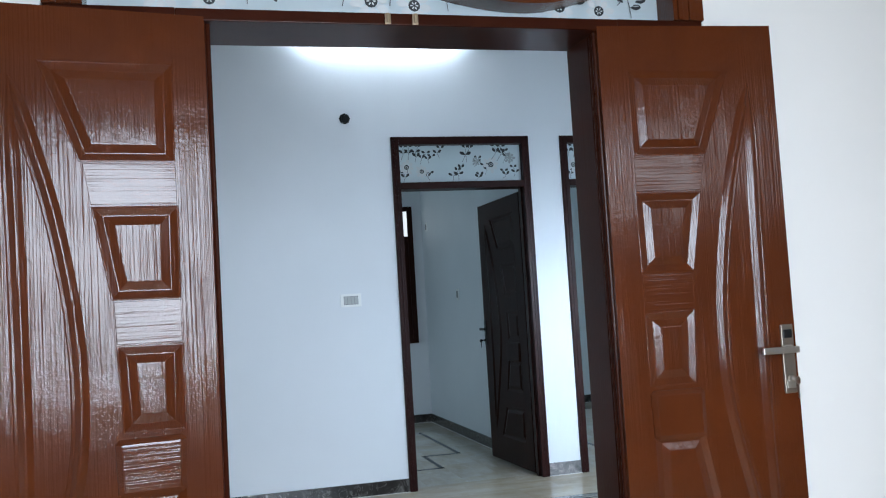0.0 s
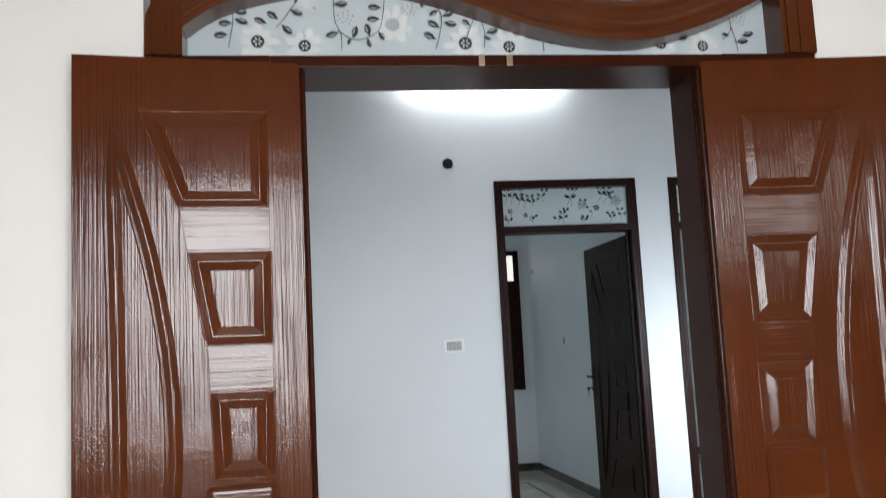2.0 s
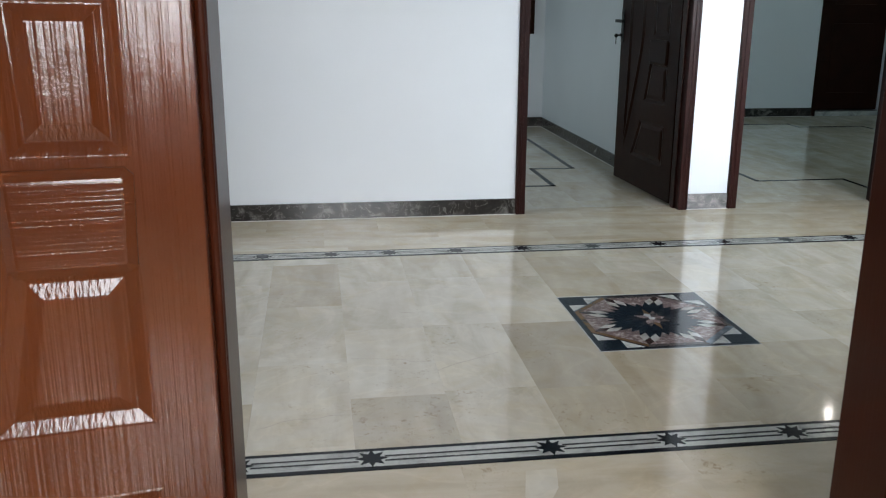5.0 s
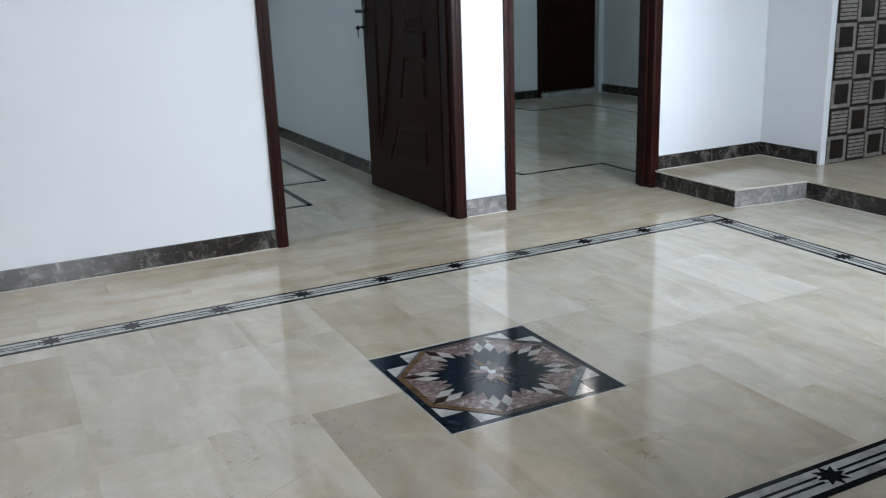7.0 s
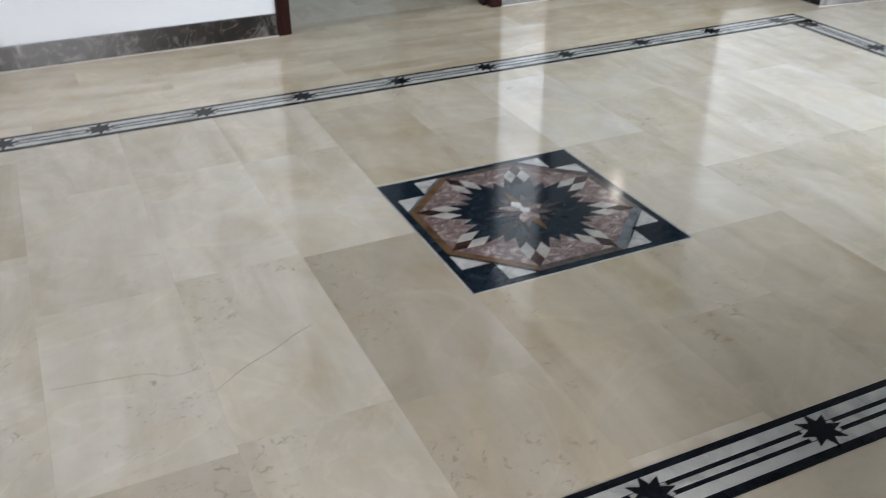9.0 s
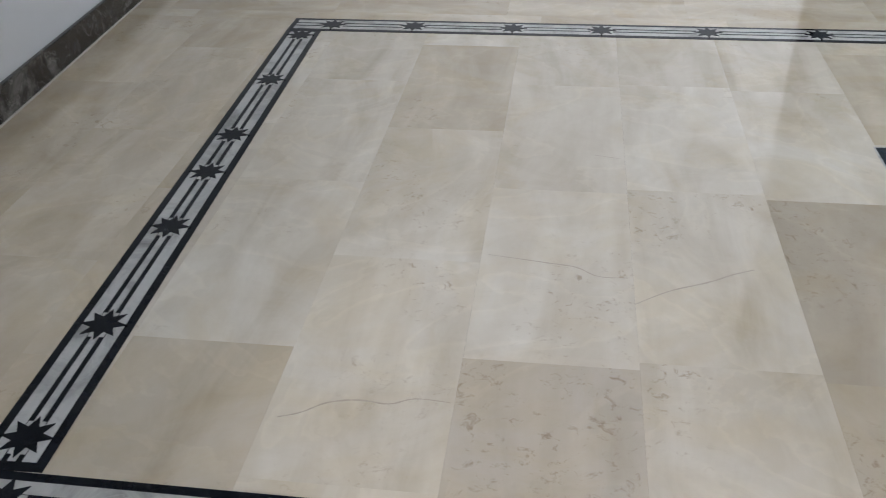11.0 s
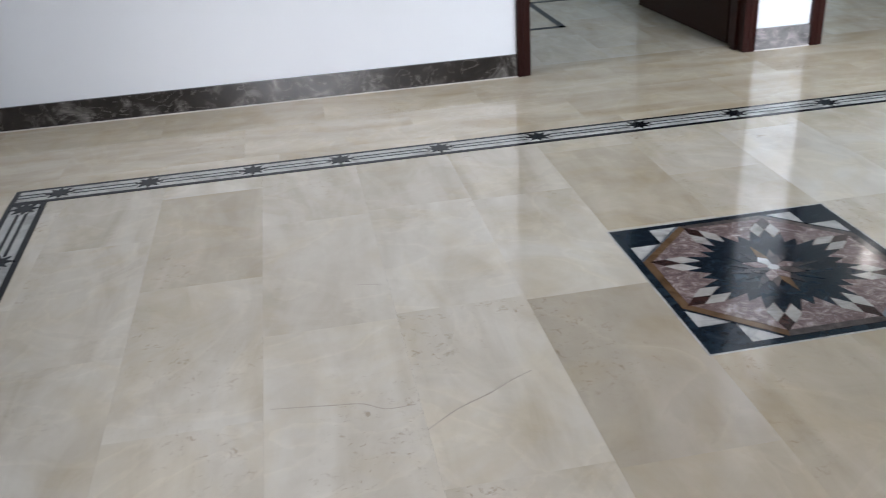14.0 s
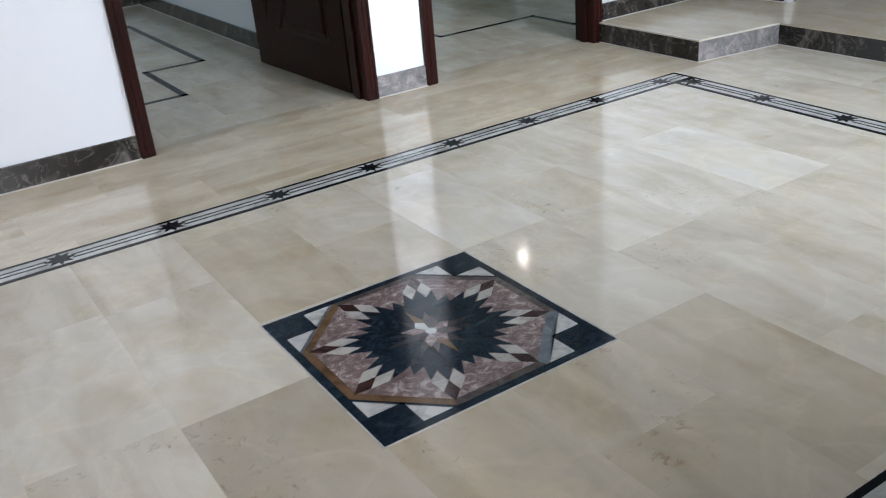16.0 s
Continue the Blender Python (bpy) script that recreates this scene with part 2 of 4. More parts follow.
# far wall of the hall with two doorways
structure("wall_north", boxes((-2.70, -0.053, 0, T, 0, CEIL_Z), (-0.053, 1.012, 0, T, 2.557, CEIL_Z), (1.012, 1.268, 0, T, 0, CEIL_Z),
          (1.268, 2.333, 0, T, 2.557, CEIL_Z), (2.333, 3.18, 0, T, 0, CEIL_Z)), WALL, "white painted plaster wall with two doorways", "wall")
structure("wall_alcove", boxes((3.18, 3.30, -0.475, T, 0, CEIL_Z)), WALL, "white painted return wall beside the raised step", "wall")
structure("wall_kitchen", boxes((3.30, 5.55, -0.475, -0.36, 0, CEIL_Z)), WALL, "plaster wall behind the decorative kitchen tiles", "wall")
west = structure("wall_west", boxes((-0.115, 0, -2.55, 0, 0, CEIL_Z), (-0.115, 0, -3.52, -3.35, 0, CEIL_Z), (-0.115, 0, -3.35, -2.55, 0, 1.05), (-0.115, 0, -3.35, -2.55, 2.15, CEIL_Z)), WALL, "white painted side wall of the hall", "wall")
west.matrix_basis = pose(-2.585, 0, 0, 0, 0, 3.4)
structure("wall_east", boxes((5.40, 5.55, -3.51, -2.95, 0, CEIL_Z), (5.40, 5.55, -1.40, -0.475, 0, CEIL_Z), (5.40, 5.55, -2.95, -1.40, 0, 1.0), (5.40, 5.55, -2.95, -1.40, 2.3, CEIL_Z)),
          WALL, "white painted end wall with an added window opening", "wall")
# wall between front room and hall; side facing the front room is warm white
DW0, DW1 = -3.74, -3.51
DX0, DX1 = -1.80, 0.25
structure("wall_south", boxes((-2.70, DX0, -3.62, DW1, 0, CEIL_Z), (DX0, DX1, -3.62, DW1, 2.46, CEIL_Z), (DX1, 1.15, -3.62, DW1, 0, CEIL_Z), (1.15, 2.75, -3.62, DW1, 0, 0.9),
          (1.15, 2.75, -3.62, DW1, 2.0, CEIL_Z), (2.75, 5.55, -3.62, DW1, 0, CEIL_Z), (DX0, -1.44, -3.62, DW1, 0, 2.15), (-0.07, DX1, -3.62, DW1, 0, 2.15)), WALL, "white painted wall with the double doorway", "wall")
structure("wall_front_room_north", boxes((-3.3, DX0, DW0, -3.624, 0, CEIL_Z), (DX0, DX1, DW0, -3.624, 2.62, CEIL_Z), (DX1, 2.5, DW0, -3.624, 0, CEIL_Z), (DX0, -1.44, DW0, -3.624, 0, 2.15), (-0.07, DX1, DW0, -3.624, 0, 2.15)),
          WALL_A, "warm white painted wall around the double doorway", "wall")
structure("wall_front_room_west", boxes((-3.42, -3.3, -7.7, DW0, 0, CEIL_Z)), WALL_A, "warm white painted wall", "wall")
structure("wall_front_room_east", boxes((2.5, 2.62, -7.7, DW0, 0, CEIL_Z)), WALL_A, "warm white painted wall", "wall")
# unseen wall, coloured dark so the varnished doors reflect less white
structure("wall_front_room_south", boxes((-3.42, -1.75, -7.7, -7.58, 0, CEIL_Z), (0.15, 0.85, -7.7, -7.58, 0, CEIL_Z), (1.75, 2.62, -7.7, -7.58, 0, CEIL_Z), (-1.75, 0.15, -7.7, -7.58, 0, 0.55), (-1.75, 0.15, -7.7, -7.58, 2.65, CEIL_Z), (0.85, 1.75, -7.7, -7.58, 0, 1.85), (0.85, 1.75, -7.7, -7.58, 2.65, CEIL_Z)),
          WALL_DIMMED, "unseen taupe wall, darkened to keep door reflections dim, with window openings", "wall")
# bedroom behind the first doorway, second room behind the next
structure("wall_bedroom_east", boxes((1.045, 1.16, T, 3.75, 0, CEIL_Z)), WALL, "white painted side wall of the bedroom", "wall")
structure("wall_bedroom_north", boxes((-2.6, 1.16, 3.75, 3.87, 0, CEIL_Z)), WALL, "white painted back wall of the bedroom", "wall")
structure("wall_bedroom_west", boxes((-2.6, -2.48, T, 1.6, 0, CEIL_Z), (-2.6, -2.48, 2.8, 3.75, 0, CEIL_Z), (-2.6, -2.48, 1.6, 2.8, 0, 1.1), (-2.6, -2.48, 1.6, 2.8, 2.3, CEIL_Z)),
          WALL, "white painted wall with an added window opening", "wall")
structure("wall_room_two_north", boxes((1.16, 4.28, 4.26, 4.38, 0, CEIL_Z), (4.28, 5.06, 4.26, 4.38, 2.15, CEIL_Z), (5.06, 5.3, 4.26, 4.38, 0, CEIL_Z)),
          WALL, "white painted back wall with a small doorway", "wall")
structure("wall_room_two_east", boxes((5.12, 5.32, T, 4.26, 0, CEIL_Z)), WALL, "white painted side wall", "wall")
structure("wall_room_two_south", boxes((3.37, 3.65, 0.0, T, 0, CEIL_Z), (4.85, 5.32, 0.0, T, 0, CEIL_Z), (3.65, 4.85, 0.0, T, 0, 1.1), (3.65, 4.85, 0.0, T, 2.3, CEIL_Z)), WALL, "white painted wall with an added window opening", "wall")
structure("wall_room_two_niche", boxes((4.16, 4.28, 4.38, 4.9, 0, CEIL_Z), (5.06, 5.2, 4.38, 4.9, 0, CEIL_Z), (4.16, 5.2, 4.9, 5.0, 0, CEIL_Z)), WALL, "white walls of the small niche behind the doorway", "wall")
structure("ceiling", boxes((-3.42, 5.55, -7.7, 5.0, CEIL_Z, CEIL_Z + 0.12)), CEIL, "plain white painted ceiling", "ceiling")

# ---- floors ----
structure("floor", boxes((-3.42, 5.55, -7.7, 5.0, -0.15, -0.0035)), GROUT, "mortar bed under polished beige marble flooring", "floor")

# ---- skirting ----
def skirting(x0, x1, y0, y1, z0=0.0, h=0.095, stone=SKIRT):
    label = "dark brown marble skirting with pale veins" if stone == SKIRT else "pale grey veined marble skirting between the doorways"
    ob = structure("baseboard", boxes((x0, x1, y0, y1, z0, z0 + h), bevel=0.0025), stone, label, "baseboard")
    e = 0.004
    part("sealant", boxes((x0 - e, x1 + e, y0 - e, y1 + e, z0 - 0.002, z0 + 0.004)), SEALANT, ob, "pale sealant line")
    return ob


SK = 0.014
skirting(-2.585 + SK, -0.055, -SK, 0.0)
skirting(1.014, 1.266, -SK, 0.0, stone=SKIRT_PALE)
skirting(0, SK, -3.5, -SK).matrix_basis = pose(-2.585, 0, 0, 0, 0, 3.4)
skirting(-2.585 + SK, -1.45, DW1, DW1 + SK)
skirting(-0.06, 2.9, DW1, DW1 + SK)
STEP_H = 0.103
skirting(2.34, 3.18 - SK, -SK, 0.0, STEP_H, 0.085)
skirting(3.18 - SK, 3.18, -0.455, 0.0, STEP_H, 0.085)
skirting(-3.3, DX0 - 0.002, DW0 - SK, DW0, 0, 0.11)
skirting(DX1 + 0.002, 2.5, DW0 - SK, DW0, 0, 0.11)
skirting(1.045 - SK, 1.045, T, 3.75)
skirting(-2.48, 1.045 - SK, 3.75 - SK, 3.75)
skirting(1.16, 4.23, 4.26 - SK, 4.26)
skirting(5.12 - SK, 5.12, T, 4.26)
skirting(1.16, 1.16 + SK, T, 4.26 - SK)

# ---- raised kitchen step ----
step = empty("raised_step", pose(2.315, -0.66, 0), "low raised marble step with dark veined risers", "step", kind="structure")
STEP_PTS = [(2.335, 0.0), (2.335, -0.652), (2.805, -0.715), (2.805, -3.5), (5.4, -3.5), (5.4, -0.475), (3.18, -0.475), (3.18, 0.0)]


def local_part(name, bm, mat, parent, label=""):
    """A part from world coordinates under a thing that stands elsewhere."""
    bmesh.ops.transform(bm, matrix=parent.matrix_world.inverted(), verts=bm.verts)
    return part(name, bm, mat, parent, label)


bpy.context.view_layer.update()
local_part("core", prism(STEP_PTS, 0.0, STEP_H - 0.02), GROUT, step)
RISERS = ([(2.313, 0.0), (2.335, 0.0), (2.335, -0.652), (2.313, -0.672)], [(2.313, -0.672), (2.335, -0.652), (2.805, -0.715), (2.785, -0.735)],
          [(2.785, -0.735), (2.805, -0.715), (2.805, -3.5), (2.785, -3.5)])
for pts, stone in zip(RISERS, (SKIRT, SKIRT_PALE, SKIRT)):
    local_part("riser", prism(pts, 0, STEP_H - 0.008), stone, step, "dark veined marble riser" if stone == SKIRT else "pale grey veined marble riser")
    (x0, y0), (x1, y1) = pts[0], pts[3]
    q = math.hypot(x1 - x0, y1 - y0)
    ox, oy = (y1 - y0) / q * 0.0025, -(x1 - x0) / q * 0.0025
    local_part("sealant", prism([(x0, y0), (x0 + ox, y0 + oy), (x1 + ox, y1 + oy), (x1, y1)], -0.002, 0.004), SEALANT, step)

# ---- doorway frames ----
def doorway(name, x0, x1, y0, y1, z_bar, z_top, w, label):
    """Two posts, head, transom bar and stop beads of an inner doorway."""
    f = empty(name, pose(x0, y0, 0), label, "door frame", kind="structure")
    bpy.context.view_layer.update()
    for a, b in ((x0, x0 + w), (x1 - w, x1)):
        bm = boxes((a, b, y0, y1, 0, z_top), bevel=0.004)
        inner = b if a == x0 else a
        s = 1 if a == x0 else -1
        add_box(bm, min(inner, inner + s * 0.012), max(inner, inner + s * 0.012), y0 + 0.055, y1 - 0.045, 0, z_bar)
        for o in (0.010, 0.030):
            e = a + o if a == x0 else b - o
            add_box(bm, e - 0.005, e + 0.005, y0 - 0.004, y0 + 0.004, 0, z_top - 0.004, bevel=0.002)
        local_part("post", bm, FRAME, f)
    local_part("head", boxes((x0 + w, x1 - w, y0, y1, z_top - w, z_top), bevel=0.004), FRAME, f)
    local_part("transom_bar", boxes((x0 + w, x1 - w, y0, y1, z_bar, z_bar + 0.05), bevel=0.004), FRAME, f)
    return f


door_frame_1 = doorway("door_frame_1", -0.053, 1.012, -0.018, 0.125, 2.17, 2.557, 0.058, "dark maroon varnished wooden door frame with transom light")
door_frame_2 = doorway("door_frame_2", 1.268, 2.333, -0.018, 0.125, 2.17, 2.557, 0.058, "dark maroon varnished wooden door frame with transom light")


# ---- printed glass ----
def petal(bm, cx, cz, y, angle, r0, r1, w):
    ca, sa = math.cos(angle), math.sin(angle)
    pts = [(r0, 0), (r0 + (r1 - r0) * 0.45, w), (r0 + (r1 - r0) * 0.8, w * 0.8), (r1, 0), (r0 + (r1 - r0) * 0.8, -w * 0.8), (r0 + (r1 - r0) * 0.45, -w)]
    bm.faces.new([bm.verts.new((cx + u * ca - v * sa, y, cz + u * sa + v * ca)) for u, v in pts])


def disc(bm, cx, cz, y, r, n=12):
    bm.faces.new([bm.verts.new((cx + r * math.cos(2 * math.pi * i / n), y, cz + r * math.sin(2 * math.pi * i / n))) for i in range(n)])


def flower(parent, cx, cz, y, r, pale=False):
    bm = bmesh.new()
    n = 8
    for i in range(n):
        petal(bm, cx, cz, y - 0.0016 - 0.00005 * i, 2 * math.pi * i / n + cx * 9, r * 0.2, r * (0.9 + 0.12 * math.sin(i * 2.3)), r * 0.2)
    local_part("flower_print", bm, PRINT_GREY if pale == 2 else PRINT_WHITE, parent)
    bm = bmesh.new()
    disc(bm, cx, cz, y - 0.0022, r * 0.3)
    local_part("flower_centre", bm, PRINT_GREY if pale else PRINT_DARK, parent)
    if not pale:
        bm = bmesh.new()
        for i in range(6):
            petal(bm, cx, cz, y - 0.0026, i * 1.05, r * 0.05, r * 0.22, r * 0.035)
        local_part("stamen_print", bm, PRINT_WHITE, parent)


LAYER = [0]


def sprig(parent, cx, cz, y, h, lean, leaf, mat=None):
    """A stem with paired leaves."""
    bm = bmesh.new()
    LAYER[0] = (LAYER[0] + 1) % 7
    y -= 0.0002 * LAYER[0]
    n = max(2, int(h / (leaf * 0.95)))
    last = None
    for i in range(n + 1):
        f = i / n
        x, z = cx + lean * f + 0.012 * math.sin(f * 5 + cx * 7), cz + h * f
        if last:
            dx, dz = x - last[0], z - last[1]
            q = math.hypot(dx, dz)
            ox, oz = -dz / q * 0.0012, dx / q * 0.0012
            bm.faces.new([bm.verts.new((px, y, pz)) for px, pz in ((last[0] + ox, last[1] + oz), (last[0] - ox, last[1] - oz), (x - ox, z - oz), (x + ox, z + oz))])
        if i:
            for side in (-1, 1):
                a = math.pi / 2 - side * (0.85 + 0.25 * math.sin(i * 3 + cx * 11))
                petal(bm, x, z, y - 0.00005 * (side + 1), a, 0.006, 0.006 + leaf * (1.18 - 0.25 * f), leaf * 0.27)
        last = (x, z)
    local_part("leaf_print", bm, mat or PRINT_DARK, parent)


def small_transom(parent, x0, x1, z0, z1, y):
    local_part("pane", boxes((x0, x1, y, y + 0.006, z0, z1)), FROST, parent, "frosted glass pane printed with flowers")
    yp, w, h = y - 0.0015, x1 - x0, z1 - z0
    for fx, fz, r in ((0.06, 0.42, 0.062), (0.18, 0.30, 0.055), (0.75, 0.46, 0.070), (0.91, 0.64, 0.05), (0.63, 0.55, 0.04)):
        flower(parent, x0 + fx * w, z0 + fz * h, yp, r, 2 if fx > 0.8 or r < 0.045 else 0)
    for fx, fz, hh, lean, l in ((0.02, 0.62, 0.09, 0.03, 0.036), (0.07, 0.60, 0.10, 0.02, 0.038), (0.12, 0.55, 0.11, 0.04, 0.038), (0.16, 0.50, 0.08, 0.06, 0.034), (0.23, 0.52, 0.05, 0.03, 0.032), (0.32, 0.66, 0.07, 0.01, 0.034),
                                (0.52, 0.55, 0.10, 0.05, 0.042), (0.56, 0.52, 0.11, -0.02, 0.040), (0.62, 0.40, 0.06, 0.02, 0.034), (0.77, 0.60, 0.10, 0.03, 0.040), (0.81, 0.55, 0.11, 0.04, 0.040), (0.86, 0.50, 0.09, 0.02, 0.034), (0.71, 0.18, 0.07, -0.01, 0.034),
                                (0.43, 0.04, 0.07, 0.03, 0.036), (0.48, 0.04, 0.09, 0.01, 0.036), (0.63, 0.03, 0.04, 0.02, 0.034), (0.85, 0.05, 0.06, 0.02, 0.034), (0.03, 0.03, 0.06, 0.02, 0.036), (0.23, 0.06, 0.05, 0.01, 0.032), (0.94, 0.10, 0.07, 0.01, 0.032)):
        sprig(parent, x0 + fx * w, z0 + fz * h, yp, hh, lean, l)


small_transom(door_frame_1, 0.007, 0.952, 2.222, 2.497, 0.03)
small_transom(door_frame_2, 1.328, 2.273, 2.222, 2.497, 0.03)


# ---- carved door leaves ----
PANELS = [[(0.096, 2.017), (0.438, 2.012), (0.342, 1.743), (0.098, 1.744)], [(0.094, 1.614), (0.314, 1.613), (0.271, 1.365), (0.096, 1.364)],
          [(0.095, 1.232), (0.262, 1.235), (0.251, 1.006), (0.098, 1.004)], [(0.098, 0.845), (0.268, 0.845), (0.315, 0.590), (0.095, 0.592)],
          [(0.093, 0.472), (0.339, 0.462), (0.429, 0.208), (0.095, 0.210)]]
BLOCK = [(0.104, 0.99), (0.266, 0.99), (0.279, 0.978), (0.274, 0.842), (0.262, 0.832), (0.108, 0.832), (0.095, 0.842), (0.091, 0.978)]
RAILS = [[(0.094, 1.736), (0.336, 1.735), (0.318, 1.623), (0.094, 1.623)], [(0.094, 1.357), (0.268, 1.357), (0.264, 1.242), (0.094, 1.241)]]
ARC_A = [(0.512, 1.972), (0.503, 1.6), (0.496, 1.25), (0.494, 0.95), (0.498, 0.656), (0.515, 0.243)]
ARC_B = [(0.512, 1.972), (0.456, 1.781), (0.408, 1.584), (0.368, 1.329), (0.356, 1.10), (0.366, 0.93), (0.398, 0.758), (0.460, 0.472), (0.515, 0.243)]


def inset(poly, d):
    """The polygon moved inwards by d; corners are mitred."""
    n, out = len(poly), []
    area = sum(poly[i][0] * poly[(i + 1) % n][1] - poly[(i + 1) % n][0] * poly[i][1] for i in range(n))
    s = 1 if area > 0 else -1
    for i in range(n):
        p, q, r = Vector(poly[i - 1]), Vector(poly[i]), Vector(poly[(i + 1) % n])
        a, b = (q - p).normalized(), (r - q).normalized()
        na, nb = Vector((-a.y, a.x)) * s, Vector((-b.y, b.x)) * s
        out.append(tuple(q + (na + nb) * (d / (1 + na.dot(nb)))))
    return out


def relief(poly, s, profile):
    """Loops of the outline at (inset, depth towards the viewer), closed by the last."""
    bm = bmesh.new()
    loops = [[bm.verts.new((s * u, -out, z)) for u, z in inset(poly, d)] for d, out in profile]
    n = len(poly)
    for a, b in zip(loops, loops[1:]):
        for i in range(n):
            bm.faces.new((a[i], a[(i + 1) % n], b[(i + 1) % n], b[i]))
    bm.faces.new(loops[-1])
    bmesh.ops.recalc_face_normals(bm, faces=bm.faces)
    if sum(f.normal.y for f in bm.faces) > 0:
        bmesh.ops.reverse_faces(bm, faces=bm.faces)
    return bm


def smooth_line(points, steps=8):
    """A Catmull-Rom line through the points."""
    out = []
    p = [points[0]] + list(points) + [points[-1]]
    for i in range(1, len(p) - 2):
        for k in range(steps):
            t = k / steps
            out.append(tuple(0.5 * (2 * p[i][j] + (p[i + 1][j] - p[i - 1][j]) * t + (2 * p[i - 1][j] - 5 * p[i][j] + 4 * p[i + 1][j] - p[i + 2][j]) * t * t
                                    + (3 * p[i][j] - p[i - 1][j] - 3 * p[i + 1][j] + p[i + 2][j]) * t ** 3) for j in (0, 1)))
    return out + [tuple(points[-1])]


def bead(points, s, profile):
    """A carved moulding along a line on the door's face."""
    bm = bmesh.new()
    rows = []
    for i, (u, z) in enumerate(points):
        a, b = points[max(0, i - 1)], points[min(len(points) - 1, i + 1)]
        q = math.hypot(b[0] - a[0], b[1] - a[1])
        nx, nz = -(b[1] - a[1]) / q, (b[0] - a[0]) / q
        end = min(i, len(points) - 1 - i)
        k = min(1.0, 0.15 + end / 5)
        rows.append([bm.verts.new((s * (u + nx * o * k), -h * k + 0.001, z + nz * o * k)) for o, h in profile])
    for a, b in zip(rows, rows[1:]):
        for i in range(len(profile) - 1):
            bm.faces.new((a[i], a[i + 1], b[i + 1], b[i]))
    bmesh.ops.recalc_face_normals(bm, faces=bm.faces)
    if sum(f.normal.y for f in bm.faces) > 0:
        bmesh.ops.reverse_faces(bm, faces=bm.faces)
    return bm


def door_leaf(m, width, height, s, mat, label, group, handle=""):
    """A carved leaf hinged at its base point; s: the side to which it reaches; its carved face looks to -y."""
    leaf = empty("door_leaf", m, label, "door", group)
    kx = width / 0.61
    sc = lambda poly: [(u * kx, z) for u, z in poly]
    th = 0.038
    cross = WOOD_RAIL if mat == WOOD else mat
    bm = bmesh.new()
    outline = [bm.verts.new((s * u, 0, z)) for u, z in ((0, 0.008), (width, 0.008), (width, height), (0, height))]
    for loop in [outline] + [[bm.verts.new((s * u, 0, z)) for u, z in sc(p)] for p in PANELS]:
        for i in range(len(loop)):
            bm.edges.new((loop[i], loop[(i + 1) % len(loop)]))
    bmesh.ops.triangle_fill(bm, use_beauty=True, use_dissolve=False, edges=bm.edges[:], normal=(0, -1, 0))
    back = [bm.verts.new((s * u, th, z)) for u, z in ((0, 0.008), (width, 0.008), (width, height), (0, height))]
    bm.faces.new(back)
    for i in range(4):
        bm.faces.new((outline[i], outline[(i + 1) % 4], back[(i + 1) % 4], back[i]))
    bmesh.ops.recalc_face_normals(bm, faces=bm.faces)
    part("body", bm, mat, leaf)
    for p in PANELS:
        part("panel", relief(sc(p), s, [(-0.004, 0.0003), (-0.002, 0.0010), (0.0, 0.0012), (0.002, 0.0006), (0.020, -0.0062), (0.0225, -0.0062), (0.045, 0.0006), (0.048, 0.0010)]), mat, leaf)
    block = part("raised_block", relief(sc(BLOCK), s, [(0, -0.006), (0.002, 0.004), (0.016, 0.012), (0.020, 0.0125)]), cross, leaf)
    block.matrix_basis = pose(0, 0, 0.91, -0.8) @ pose(0, 0, -0.91)
    for p in RAILS:
        part("rail", relief(sc(p), s, [(0, 0), (0.001, 0.0012)]), cross, leaf)
    ridge = [(-0.024, 0), (-0.020, 0.001), (-0.006, 0.0105), (0.0, 0.0120), (0.006, 0.0105), (0.015, 0.002), (0.018, 0.0015), (0.022, 0.0045), (0.028, 0)]
    for line in (ARC_A, ARC_B):
        part("moulding", bead(smooth_line(sc(line)), s, ridge), mat, leaf, smooth=True)
    for z in (0.25, 1.08, 1.9):
        bm = bmesh.new()
        cylinder(bm, pose(s * 0.003, 0.006, z), 0.005, 0.09, 12)
        part("hinge", bm, JAMB, leaf, smooth=True)
    if handle:
        metal = STEEL if handle == "steel" else DARKMETAL
        u = width - 0.032
        plate = part("handle_plate", boxes((min(s * (u - 0.022), s * (u + 0.022)), max(s * (u - 0.022), s * (u + 0.022)), -0.008, 0.0, 0.948, 1.17), bevel=0.004), BRONZE if handle == "steel" else metal, leaf, "dull metal door handle plate")
        for z in (0.978, 1.09, 1.14):
            part("rosette", boxes((s * u - 0.015, s * u + 0.015, -0.0105, -0.0075, z - 0.014, z + 0.014), bevel=0.003), metal if z < 1.12 else DARKMETAL, plate)
        bm = bmesh.new()
        cylinder(bm, pose(s * u, -0.026, 1.09, 90), 0.009, 0.045, 14)
        a, b = sorted((s * (u + 0.012), s * (u - 0.115)))
        add_box(bm, a, b, -0.058, -0.044, 1.08, 1.101, bevel=0.004)
        part("lever", bm, metal, plate)
        bm = bmesh.new()
        cylinder(bm, pose(s * u, -0.012, 0.995, 90), 0.011, 0.014, 14)
        part("lock_cylinder", bm, metal, plate)
        bm = boxes((min(s * (u - 0.001), s * (u + 0.001)), max(s * (u - 0.001), s * (u + 0.001)), -0.04, -0.019, 0.99, 1.0))
        cylinder(bm, pose(s * u, -0.05, 0.992, 0, 90), 0.013, 0.003, 12)
        add_box(bm, s * u - 0.002, s * u + 0.002, -0.052, -0.047, 0.935, 0.982)
        part("key", bm, metal, plate)
    return leaf


